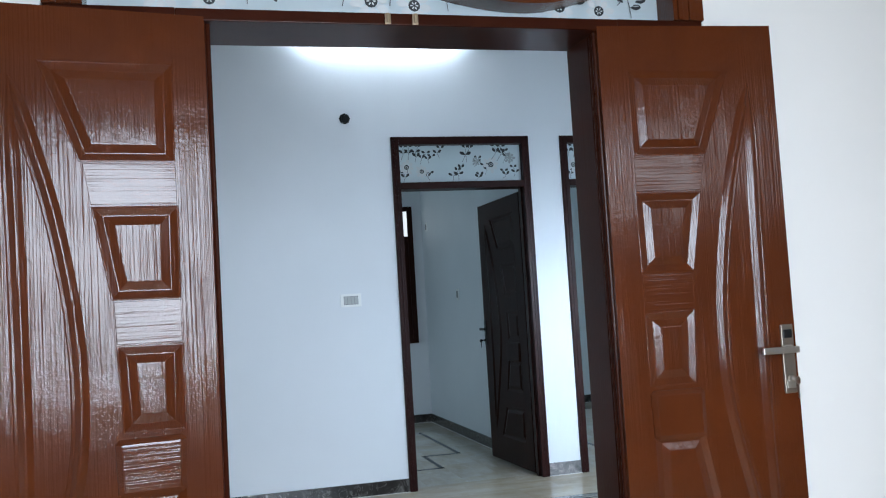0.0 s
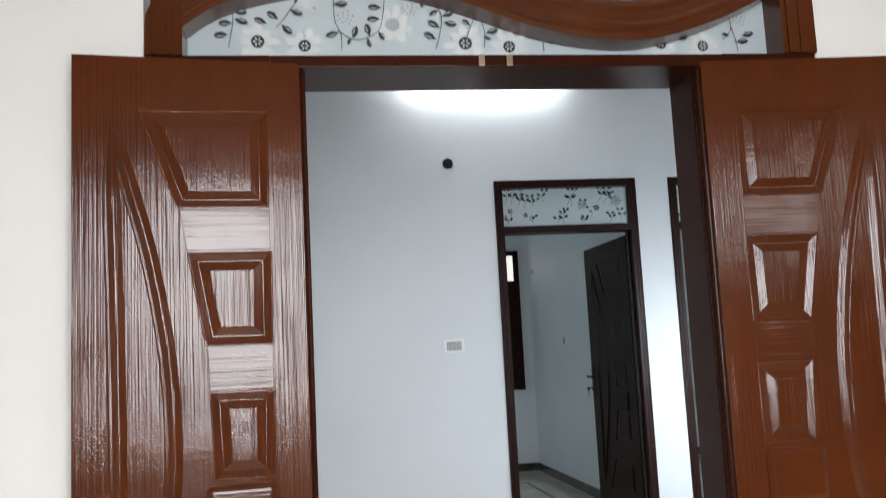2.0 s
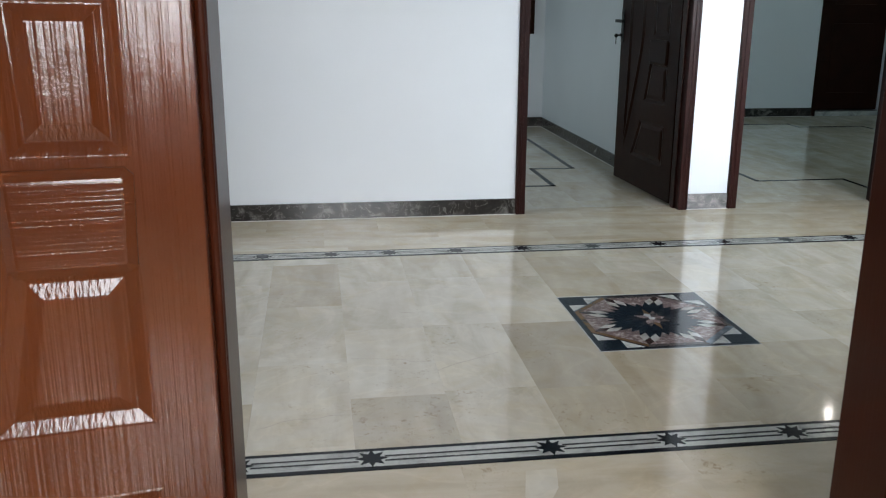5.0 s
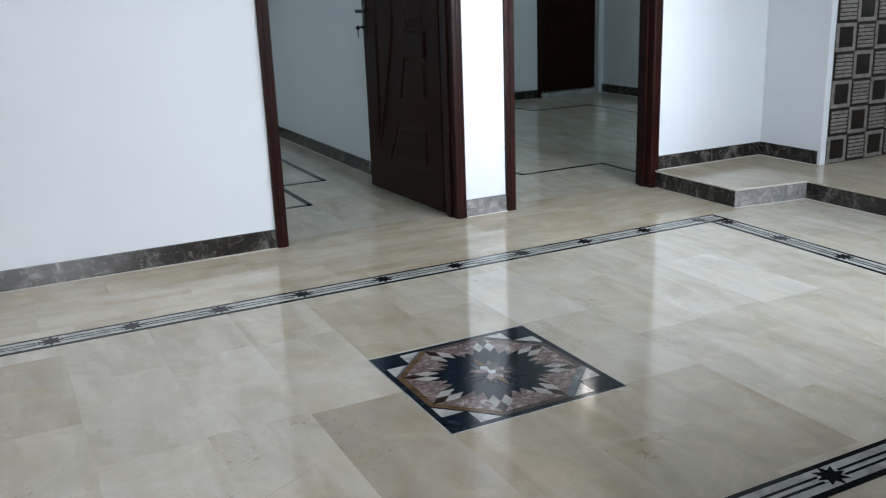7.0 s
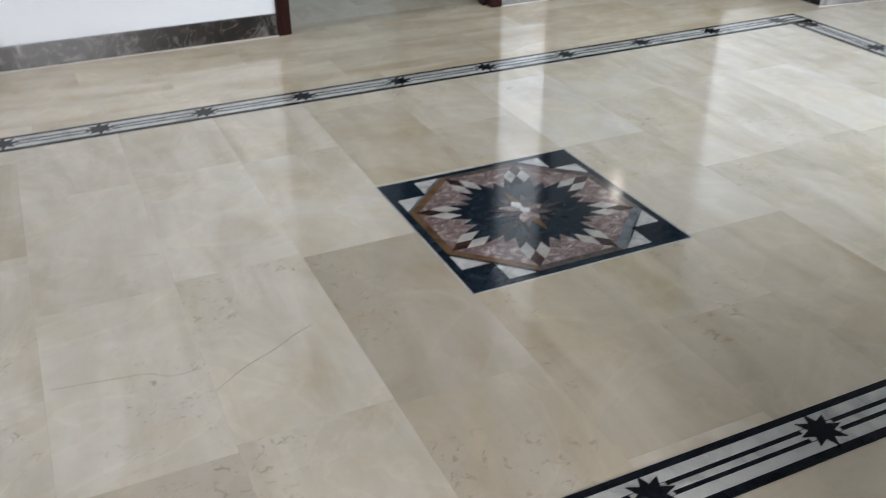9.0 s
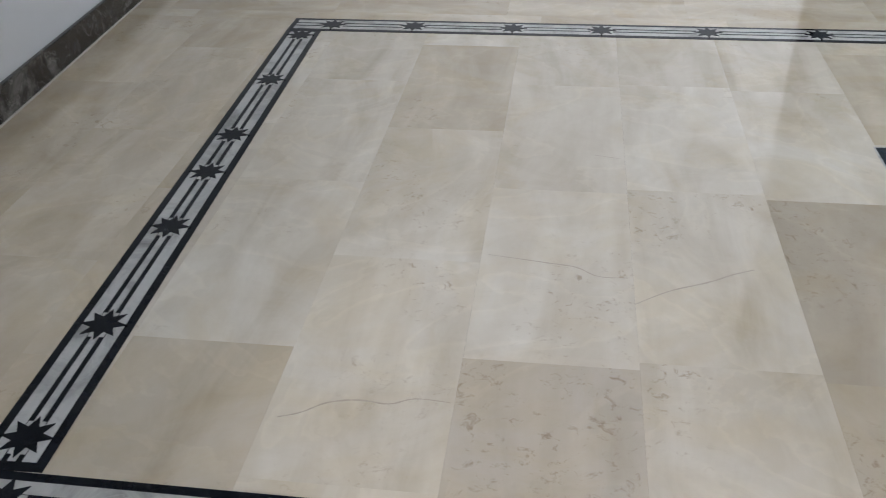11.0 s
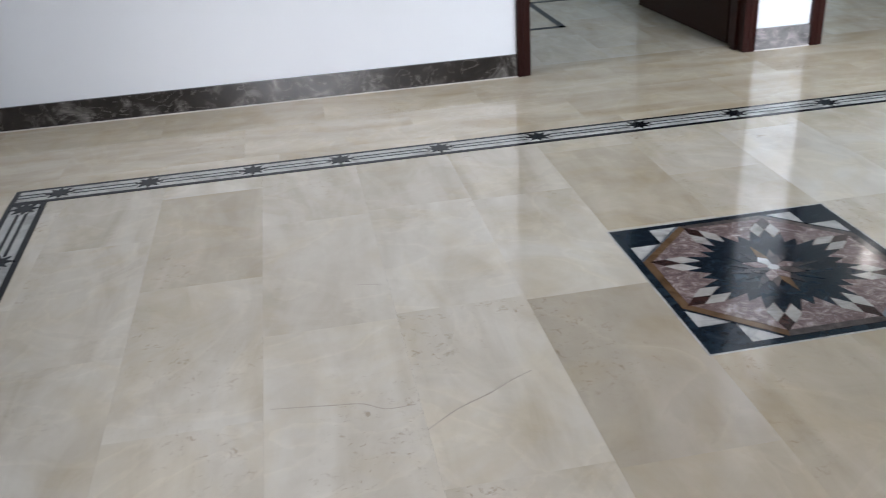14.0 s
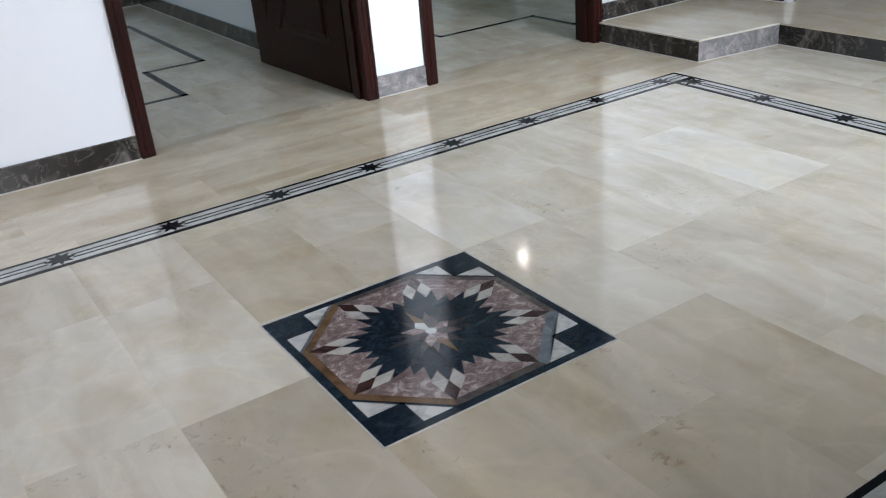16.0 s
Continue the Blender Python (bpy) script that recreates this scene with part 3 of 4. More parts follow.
def hinge_pose(hinge, free, s):
    d = Vector((free[0] - hinge[0], free[1] - hinge[1])) * s
    return pose(hinge[0], hinge[1], 0, 0, 0, math.degrees(math.atan2(d.y, d.x)))


LEAF_H = 2.165
door_leaf(hinge_pose((-1.365, -3.752), (-1.972, -3.84), -1), 0.612, LEAF_H, -1, WOOD, "open glossy red-brown carved wooden door leaf of the double door", "double door leaves")
door_leaf(hinge_pose((-0.14, -3.752), (0.46, -3.80), 1), 0.605, LEAF_H, 1, WOOD, "open glossy red-brown carved door leaf with steel handle and key", "double door leaves", "steel")
door_leaf(hinge_pose((0.952, 0.135), (0.913, 1.10), -1), 0.948, 2.15, -1, DARKWOOD, "open dark brown carved wooden bedroom door with black lever handle", "", "dark")

# ---- double doorway frame with its waved transom ----
main = empty("double_door_frame", pose(-0.75, DW0, 0), "glossy red-brown wooden double door frame with waved floral glass transom", "door frame", kind="structure")
bpy.context.view_layer.update()
FY = -3.752
for a, b in ((-1.445, -1.350), (-0.145, -0.065)):
    bm = boxes((a, b, -3.685, DW1 - 0.002, 0, 2.153), bevel=0.003)
    left = a < -1
    local_part("jamb", bm, JAMB, main)
    c, d = (a, b - 0.012) if left else (a + 0.012, b)
    local_part("rebate", boxes((c, d, FY, -3.686, 0, 2.153), bevel=0.004), JAMB, main)
    e = b - 0.006 if left else a + 0.006
    bm = bmesh.new()
    for y in (-3.70, -3.722):
        cylinder(bm, pose(e, y, 1.076), 0.008, 2.15, 12)
    local_part("jamb_bead", bm, JAMB, main)
bm = boxes((-1.445, -0.065, FY, DW1 - 0.002, 2.153, 2.19), bevel=0.004)
add_box(bm, DX0 + 0.01, -1.445, FY, DW1 - 0.002, 2.153, 2.19)
add_box(bm, -0.065, DX1 - 0.01, FY, DW1 - 0.002, 2.153, 2.19)
local_part("header", bm, JAMB, main)
for x in (-0.825, -0.74):
    bm = boxes((x - 0.009, x + 0.009, FY - 0.006, FY, 2.155, 2.187), bevel=0.002)
    cylinder(bm, pose(x, FY - 0.009, 2.171), 0.006, 0.03, 10)
    local_part("bolt_keeper", bm, BRASS, main, "small brass bolt keeper")

INNER = [(-1.69, 2.275), (-1.60, 2.335), (-1.45, 2.385), (-1.25, 2.412), (-1.05, 2.40), (-0.85, 2.345), (-0.65, 2.275), (-0.45, 2.238), (-0.28, 2.240), (-0.10, 2.290), (0.03, 2.345), (0.135, 2.40)]
wave = smooth_line(INNER, 6)


def wave_band(lo, hi, y0, y1, d0=0.0):
    """A moulded band that follows the wave, from lo to hi above it."""
    bm = bmesh.new()
    rows = []
    for x, z in wave:
        rows.append([bm.verts.new(c) for c in ((x, y1, z + lo), (x, y0 + d0, z + lo), (x, y0, z + lo + 0.012), (x, y0, z + hi - 0.012), (x, y0 + d0, z + hi), (x, y1, z + hi))])
    for a, b in zip(rows, rows[1:]):
        for i in range(6):
            bm.faces.new((a[i], a[(i + 1) % 6], b[(i + 1) % 6], b[i]))
    bm.faces.new(rows[0])
    bm.faces.new(rows[-1][::-1])
    bmesh.ops.recalc_face_normals(bm, faces=bm.faces)
    return bm


local_part("waved_head", wave_band(0, 0.13, FY - 0.012, -3.60, 0.010), WOOD, main, "waved moulded wooden head")
local_part("waved_bead", wave_band(0.025, 0.055, FY - 0.024, FY - 0.008, 0.006), WOOD, main)
local_part("waved_bead", wave_band(0.085, 0.115, FY - 0.022, FY - 0.008, 0.006), WOOD, main)
bm = bmesh.new()
loop = [(-1.795, 2.19), (-1.69, 2.19), (-1.69, 2.405), (-1.735, 2.39), (-1.77, 2.355), (-1.79, 2.31)]
for pts in (loop, [(0.135, 2.19), (0.245, 2.19), (0.245, 2.53), (0.135, 2.53)]):
    front = [bm.verts.new((x, FY - 0.01, z)) for x, z in pts]
    rear = [bm.verts.new((x, -3.60, z)) for x, z in pts]
    bm.faces.new(front)
    bm.faces.new(rear)
    for i in range(len(pts)):
        bm.faces.new((front[i], front[(i + 1) % len(pts)], rear[(i + 1) % len(pts)], rear[i]))
bmesh.ops.recalc_face_normals(bm, faces=bm.faces)
local_part("transom_post", bm, WOOD, main)
for x in (-1.775, 0.15):
    local_part("post_bead", boxes((x, x + 0.018, FY - 0.018, FY - 0.006, 2.19, 2.36), (x + 0.04, x + 0.056, FY - 0.016, FY - 0.006, 2.19, 2.36), bevel=0.003), WOOD, main)
local_part("pane", boxes((-1.70, 0.145, -3.655, -3.649, 2.18, 2.47)), FROST, main, "frosted glass pane printed with flowers")
GY = -3.657
for x, z, r, pale in ((-1.485, 2.266, 0.067, 0), (-1.346, 2.252, 0.063, 0), (-1.356, 2.422, 0.064, 1), (-1.077, 2.319, 0.069, 1), (-0.855, 2.259, 0.07, 0), (-0.717, 2.248, 0.064, 0), (-0.224, 2.259, 0.068, 0), (-0.083, 2.248, 0.059, 0), (-1.314, 2.371, 0.018, 1), (-1.089, 2.413, 0.019, 1)):
    flower(main, x, z, GY, r, pale)


def vine(parent, stem, leaves):
    """A printed stem with leaves that grow from its nearest point."""
    LAYER[0] = (LAYER[0] + 1) % 7
    y = GY - 0.0030 - 0.0002 * LAYER[0]
    line = smooth_line(stem, 6)
    bm = bmesh.new()
    for (x0, z0), (x1, z1) in zip(line, line[1:]):
        q = math.hypot(x1 - x0, z1 - z0) or 1
        ox, oz = -(z1 - z0) / q * 0.0011, (x1 - x0) / q * 0.0011
        bm.faces.new([bm.verts.new(c) for c in ((x0 + ox, y, z0 + oz), (x0 - ox, y, z0 - oz), (x1 - ox, y, z1 - oz), (x1 + ox, y, z1 + oz))])
    local_part("stem_print", bm, PRINT_DARK, parent)
    for i, (x, z) in enumerate(leaves):
        bx, bz = min(line, key=lambda p: math.hypot(p[0] - x, p[1] - z))
        reach = max(0.026, min(0.042, 1.9 * math.hypot(x - bx, z - bz)))
        a = math.atan2(z - bz, x - bx)
        bm = bmesh.new()
        petal(bm, x, z, y - 0.0003, a, -reach / 2, reach / 2, reach * 0.24)
        local_part("leaf_print", bm, PRINT_DARK, parent)
        bm = bmesh.new()
        petal(bm, x - 0.0035 * math.sin(a), z + 0.0035 * math.cos(a), y - 0.0006, a, -reach * 0.3, reach * 0.36, reach * 0.06)
        local_part("leaf_light", bm, PRINT_GREY, parent)


def berries(parent, cx, cz):
    """A loose cluster of printed dots."""
    for i in range(13):
        r, a = 0.006 * math.sqrt(i + 0.6), i * 2.4
        bm = bmesh.new()
        disc(bm, cx + 1.3 * r * math.cos(a), cz + r * math.sin(a), GY - 0.0028, 0.0019, 8)
        local_part("berry_print", bm, PRINT_DARK, parent)


vine(main, [(-1.571, 2.246), (-1.556, 2.337), (-1.567, 2.384)], [(-1.579, 2.36), (-1.534, 2.357), (-1.579, 2.323), (-1.593, 2.286), (-1.532, 2.329)])
vine(main, [(-1.43, 2.309), (-1.403, 2.34), (-1.373, 2.384)], [(-1.439, 2.347), (-1.476, 2.33), (-1.367, 2.357), (-1.398, 2.303), (-1.369, 2.394)])
vine(main, [(-1.254, 2.425), (-1.254, 2.336), (-1.236, 2.288), (-1.235, 2.237)], [(-1.233, 2.384), (-1.262, 2.288)])
vine(main, [(-1.246, 2.302), (-1.207, 2.275), (-1.165, 2.274), (-1.117, 2.308), (-1.1, 2.398)], [(-1.194, 2.294), (-1.211, 2.266), (-1.154, 2.302), (-1.152, 2.261), (-1.114, 2.284), (-1.136, 2.336), (-1.131, 2.374)])
vine(main, [(-1.012, 2.426), (-0.963, 2.398), (-0.925, 2.343), (-0.947, 2.239)], [(-0.977, 2.386), (-0.926, 2.39), (-0.948, 2.357), (-0.904, 2.353), (-0.95, 2.32), (-0.899, 2.322), (-0.964, 2.282), (-0.978, 2.425)])
vine(main, [(-0.855, 2.259), (-0.835, 2.315), (-0.804, 2.37)], [(-0.848, 2.325), (-0.813, 2.342)])
vine(main, [(-0.796, 2.245), (-0.793, 2.3), (-0.816, 2.363)], [(-0.812, 2.342), (-0.769, 2.297), (-0.786, 2.276)])
vine(main, [(-0.607, 2.233), (-0.607, 2.286), (-0.571, 2.314)], [(-0.635, 2.282), (-0.581, 2.265), (-0.626, 2.325), (-0.57, 2.324)])
vine(main, [(-0.559, 2.286), (-0.509, 2.3)], [(-0.522, 2.264)])
vine(main, [(-0.319, 2.235), (-0.305, 2.277)], [(-0.318, 2.25), (-0.153, 2.277)])
vine(main, [(0.009, 2.363), (0.016, 2.305), (-0.015, 2.269)], [(-0.003, 2.285)])
vine(main, [(0.018, 2.309), (0.029, 2.269), (0.034, 2.229)], [(0.072, 2.287), (0.052, 2.264)])
for x, z in ((-1.221, 2.34), (-1.023, 2.366), (0.047, 2.338)):
    berries(main, x, z)

# ---- hall: wall fittings ----
sw = empty("switch_plate", pose(-0.404, 0, 1.383), "white plastic switch plate with grey rocker buttons", "switch")
part("plate", boxes((-0.074, 0.074, -0.010, 0.0, -0.046, 0.046), bevel=0.003), PLASTIC, sw)
part("inner_frame", boxes((-0.052, 0.052, -0.0125, -0.009, -0.030, 0.030)), GREYPLASTIC, sw)
for i in range(4):
    part("rocker", boxes((-0.049 + i * 0.025, -0.027 + i * 0.025, -0.016, -0.012, -0.026, 0.026), bevel=0.002), material("rocker_grey", (0.42, 0.43, 0.43), 0.4)[0], sw)
jb = empty("junction_box", pose(-0.382, 0, 2.695), "open black electrical junction box sunk in the wall", "junction box")
bm = bmesh.new()
cylinder(bm, pose(0, -0.004, 0, 90), 0.040, 0.008, 8)
part("rim", bm, DARKMETAL, jb)
bm = boxes((-0.022, 0.030, -0.018, -0.006, -0.028, 0.026), bevel=0.004)
part("wire_stub", bm, DARKMETAL, jb)
tube = empty("tube_light", pose(-0.10, 0, 3.36), "lit white tube light on the wall", "tube light")
part("housing", boxes((-0.62, 0.62, -0.035, 0.0, -0.02, 0.03), bevel=0.005), PLASTIC, tube)
bm = bmesh.new()
cylinder(bm, pose(0, -0.055, 0, 0, 90), 0.014, 1.1, 16)
part("tube", bm, GLOW, tube, smooth=True)
# unseen opaque shield, added to keep the tube out of floor reflections
part("reflection_shield", boxes((-0.62, 0.62, -0.085, -0.078, -0.035, 0.035), (-0.62, -0.612, -0.078, -0.035, -0.02, 0.03), (0.612, 0.62, -0.078, -0.035, -0.02, 0.03)), PLASTIC, tube)

# ---- kitchen wall tiles ----
TAUPE = veined("taupe_tile", (0.21, 0.19, 0.172), (0.32, 0.295, 0.27), 0.2, 20)
COCOA = veined("dark_brown_tile", (0.014, 0.010, 0.008), (0.03, 0.024, 0.02), 0.18, 20)
kit = empty("tiled_wall", pose(3.225, -0.475, STEP_H), "brown and taupe relief wall tiles in a checker pattern", "wall tiles", kind="structure")
P = 0.165


def tile_meshes():
    """A tile with a pale frame and dark field, and one with a dark frame and ribbed pale field."""
    g = 0.0012
    w = 0.024
    frame_a = boxes((g, w, -0.009, 0, g, P - 2 * g), (P - w, P - g, -0.009, 0, g, P - 2 * g), (w, P - w, -0.009, 0, g, w), (w, P - w, -0.009, 0, P - w, P - 2 * g), bevel=0.0015)
    field_a = boxes((w, P - w, -0.006, 0, w, P - w), bevel=0.0006)
    field_b = bmesh.new()
    for i in range(6):
        z = 0.014 + i * (P - 0.028) / 6
        add_box(field_b, 0.014, P - 0.014, -0.012, -0.007, z + 0.002, z + (P - 0.028) / 6 - 0.003, bevel=0.0012)
    return to_mesh("frame_a", frame_a, TAUPE), to_mesh("field_a", field_a, COCOA), to_mesh("field_b", field_b, TAUPE), to_mesh("frame_b", boxes((g, P - g, -0.008, 0, g, P - g), bevel=0.002), COCOA)


part("backing", boxes((0, 12 * P, -0.004, 0, 0, 14 * P + 0.004)), COCOA, kit)
fa, da, db, fbm = tile_meshes()
for i in range(12):
    for k in range(14):
        even = (i + k) % 2 == 0
        ob = new("tile", fa if even else fbm)
        ob.parent, ob.location = kit, (i * P, 0, k * P + 0.004)
        fld = new("field", da if even else db)
        fld.parent = ob

# ---- bedroom ----
win = empty("window_1", pose(0.30, 3.75, 0), "closed dark wooden window with a small bright top pane", "window", kind="structure")
bpy.context.view_layer.update()
local_part("window_frame", boxes((0.25, 0.31, 3.71, 3.749, 0.91, 2.485), (0.87, 0.93, 3.71, 3.749, 0.91, 2.485), (0.31, 0.87, 3.71, 3.749, 2.43, 2.485), (0.31, 0.87, 3.71, 3.749, 0.91, 0.97), (0.31, 0.87, 3.712, 3.749, 2.10, 2.14), bevel=0.003), DARKWOOD, win)
local_part("shutter", boxes((0.31, 0.588, 3.72, 3.748, 0.97, 2.10), (0.592, 0.87, 3.72, 3.748, 0.97, 2.10), bevel=0.003), DARKWOOD, win)
BRIGHT, brt, brb = material("daylit_pane", (0.8, 0.8, 0.78), 0.3)
brb.inputs["Emission Color"].default_value = (1.0, 0.96, 0.9, 1)
brb.inputs["Emission Strength"].default_value = 0.9
local_part("pane", boxes((0.31, 0.87, 3.735, 3.741, 2.14, 2.43)), BRIGHT, win, "bright daylit pane")
for y, z, h in ((2.34, 1.42, 0.055), (3.50, 2.22, 0.05)):
    s2 = empty("switch_plate", pose(1.045, y, z), "small grey plastic switch plate on the bedroom wall", "switch")
    part("plate", boxes((-0.010, 0.0, -0.04, 0.04, -h, h), bevel=0.003), PLASTIC, s2)
    part("rocker", boxes((-0.014, -0.009, -0.022, 0.022, -h * 0.6, h * 0.6), bevel=0.002), GREYPLASTIC, s2)

# ---- second room ----
back = empty("back_door", pose(4.67, 4.34, 0), "closed dark brown wooden door in the small doorway", "door")
part("body", boxes((-0.375, 0.39, 0.0, 0.04, 0.06, 2.15), bevel=0.003), DARKWOOD, back)
for z in (0.25, 1.2):
    part("panel", boxes((-0.24, 0.24, -0.008, 0.004, z, z + 0.75), bevel=0.006), DARKWOOD, back)
structure("threshold", boxes((4.28, 5.06, 4.262, 4.5, 0, 0.05), bevel=0.003), WHITE, "pale marble threshold of the small doorway", "threshold")
structure("door_frame_3", boxes((4.232, 4.276, 4.246, 4.262, 0, 2.19), (4.276, 5.06, 4.246, 4.262, 2.15, 2.19), bevel=0.003), DARKWOOD, "thin dark wooden casing beside the small doorway", "door frame")
bulb = empty("ceiling_bulb", pose(4.6, 3.78, CEIL_Z), "lit round ceiling bulb in a white holder", "lamp")
bm = bmesh.new()
cylinder(bm, pose(0, 0, -0.06), 0.03, 0.12, 16)
part("holder", bm, PLASTIC, bulb)
bm = bmesh.new()
bmesh.ops.create_uvsphere(bm, u_segments=16, v_segments=10, radius=0.032, matrix=pose(0, 0, -0.15))
part("globe", bm, BULB, bulb, smooth=True)

# ---- unseen windows, assumed around the added daylight lamps ----
def unseen_window(name, m, w, h):
    win = empty(name, m, "unseen plain window, assumed for daylight, with a thin frame and clear panes", "window", kind="structure")
    f = 0.05
    part("window_frame", boxes((-w / 2, -w / 2 + f, -0.03, 0.03, 0, h), (w / 2 - f, w / 2, -0.03, 0.03, 0, h), (-w / 2 + f, w / 2 - f, -0.03, 0.03, 0, f), (-w / 2 + f, w / 2 - f, -0.03, 0.03, h - f, h), (-0.02, 0.02, -0.03, 0.03, f, h - f)), FRAME, win)
    p = part("pane", boxes((-w / 2 + f, -0.02, -0.003, 0.003, f, h - f), (0.02, w / 2 - f, -0.003, 0.003, f, h - f)), GLASS, win)
    p.visible_shadow = False


unseen_window("window_2", pose(-0.8, -7.64, 0.55), 1.9, 2.1)
unseen_window("window_7", pose(1.3, -7.64, 1.85), 0.9, 0.8)
unseen_window("window_3", pose(1.95, -3.57, 0.9), 1.6, 1.1)
unseen_window("window_8", pose(-2.465, -2.945, 1.05, 0, 0, 93.4), 0.8, 1.1)
unseen_window("window_4", pose(5.47, -2.175, 1.0, 0, 0, 90), 1.55, 1.3)
unseen_window("window_5", pose(-2.54, 2.2, 1.1, 0, 0, 90), 1.2, 1.2)
unseen_window("window_6", pose(4.25, 0.06, 1.1), 1.2, 1.2)


# ---- inlaid borders ----
def octagram(r, r2=None):
    r2 = r2 or r * 0.52
    return [((r if i % 2 == 0 else r2) * math.cos(math.pi * i / 8), (r if i % 2 == 0 else r2) * math.sin(math.pi * i / 8)) for i in range(16)]


STAR = to_mesh("star", prism(octagram(0.046), 0, 0.0045), BLACK)
BW = 0.059


def border_run(parent, a, b, fixed, horizontal, stars, turn_deg=0.0, z0=0.0):
    """One side of a border from a to b along x or y: black band, pale strips and stars at the places given."""
    def rect(u0, u1, v0, v1, z, zt):
        return (u0, u1, fixed + v0, fixed + v1, z, zt) if horizontal else (fixed + v0, fixed + v1, u0, u1, z, zt)
    made = [part("black_band", boxes(rect(a, b, -BW, BW, z0 - 0.003, z0 + 0.0015)), BLACK, parent)]
    marks = [a + 0.018] + [s for s in stars if a < s < b] + [b - 0.018]
    for u, v in zip(marks, marks[1:]):
        g0 = 0.0 if u == marks[0] else 0.004
        for lo, hi in ((-0.0415, -0.0175), (0.0175, 0.0415)):
            made += [part("pale_strip", boxes(rect(u, v, lo, hi, z0 + 0.0015, z0 + 0.0025)), WHITE, parent)]
        made += [part("pale_strip", boxes(rect(u + 0.03 * (g0 > 0), v - 0.03 * (v != marks[-1]), -0.0068, 0.0068, z0 + 0.0015, z0 + 0.0025)), WHITE, parent)]
    for s in stars:
        made += [part("pale_square", boxes(rect(s - 0.036, s + 0.036, -0.0155, 0.0155, z0 + 0.0015, z0 + 0.0024)), WHITE, parent)]
        ob = new("star", STAR)
        ob.parent, ob.location = parent, ((s, fixed, z0 - 0.0005) if horizontal else (fixed, s, z0 - 0.0005))
        made.append(ob)
    if turn_deg:
        m = pose(fixed, b, 0) @ pose(0, 0, 0, 0, 0, turn_deg) @ pose(-fixed, -b, 0)
        for ob in made:
            ob.matrix_basis = m @ Matrix.Translation(ob.location)


hall_border = empty("floor_border", pose(0, 0, 0), "inlaid black and white marble floor border with stars", "floor border", kind="structure")
FAR_Y, NEAR_Y, LEFT_X, RIGHT_X = -0.767, -2.848, -1.846, 2.062
border_run(hall_border, LEFT_X - BW, RIGHT_X + BW, FAR_Y, True, [-1.76, -1.482, -1.149, -0.86, -0.522, -0.178, 0.187, 0.542, 0.897, 1.254, 1.616, 1.976])
border_run(hall_border, LEFT_X - BW, RIGHT_X + BW, NEAR_Y, True, [-1.76, -1.44, -1.076, -0.571, -0.215, 0.157, 0.504, 0.86, 1.22, 1.58, 1.95])
border_run(hall_border, NEAR_Y + BW, FAR_Y - BW, LEFT_X, False, [-2.72, -2.428, -2.08, -1.828, -1.624, -1.254, -0.875], 1.75)
border_run(hall_border, NEAR_Y + BW, FAR_Y - BW, RIGHT_X, False, [-2.70, -2.34, -1.97, -1.604, -1.238, -0.878], -1.4)
front_border = empty("floor_border", pose(0, 0, 0), "inlaid black and white marble floor border with stars", "floor border", kind="structure")
border_run(front_border, -2.6, 1.8, -4.43, True, [-2.3 + 0.36 * i for i in range(11)])
border_run(front_border, -2.6, 1.8, -7.0, True, [-2.3 + 0.36 * i for i in range(11)])
border_run(front_border, -7.0 + BW, -4.43 - BW, -2.6 + BW, False, [-6.7 + 0.36 * i for i in range(6)])
border_run(front_border, -7.0 + BW, -4.43 - BW, 1.8 - BW, False, [-6.7 + 0.36 * i for i in range(6)])


def line_border(name, points, w):
    th = empty(name, pose(0, 0, 0), "thin inlaid black marble line with stepped corners in the floor", "floor border", kind="structure")
    for (x0, y0), (x1, y1) in zip(points, points[1:] + points[:1]):
        part("black_line", boxes((min(x0, x1) - w / 2, max(x0, x1) + w / 2, min(y0, y1) - w / 2, max(y0, y1) + w / 2, -0.003, 0.0015)), BLACK, th)


line_border("floor_line", [(0.39, 0.79), (0.39, 1.43), (0.705, 1.43), (0.705, 2.9), (0.39, 2.9), (0.39, 3.35), (-1.5, 3.35), (-1.5, 2.9), (-1.8, 2.9), (-1.8, 1.43), (-1.5, 1.43), (-1.5, 0.79)], 0.034)
line_border("floor_line", [(1.87, 0.79), (2.52, 0.79), (2.52, 0.42), (3.64, 0.42), (3.64, 0.79), (4.32, 0.79), (4.32, 3.42), (3.64, 3.42), (3.64, 3.66), (2.52, 3.66), (2.52, 3.42), (1.87, 3.42)], 0.03)

# ---- medallion ----
med = empty("floor_medallion", pose(0.098, -1.861, 0), "square inlaid marble floor medallion with an eight-pointed star", "medallion", kind="structure")
PINK = veined("pink_marble", (0.19, 0.135, 0.128), (0.90, 0.82, 0.79), 0.1, 26)
NAVY = veined("green_black_marble", (0.010, 0.018, 0.028), (0.05, 0.07, 0.085), 0.1, 18, 0.22)
OCHRE = veined("ochre_marble", (0.135, 0.078, 0.04), (0.22, 0.15, 0.09), 0.1, 10)
SLATE = veined("blue_grey_marble", (0.13, 0.15, 0.17), (0.3, 0.3, 0.3), 0.1, 10)
MARBLE = veined("pale_grey_marble", (0.50, 0.49, 0.47), (0.66, 0.65, 0.63), 0.1, 12)
UMBER = veined("dark_red_marble", (0.045, 0.022, 0.020), (0.10, 0.06, 0.05), 0.1, 12)
GREIGE = veined("warm_grey_marble", (0.41, 0.385, 0.355), (0.56, 0.53, 0.50), 0.1, 12)
SMOKE = veined("smoky_marble", (0.035, 0.034, 0.037), (0.12, 0.09, 0.085), 0.1, 18)
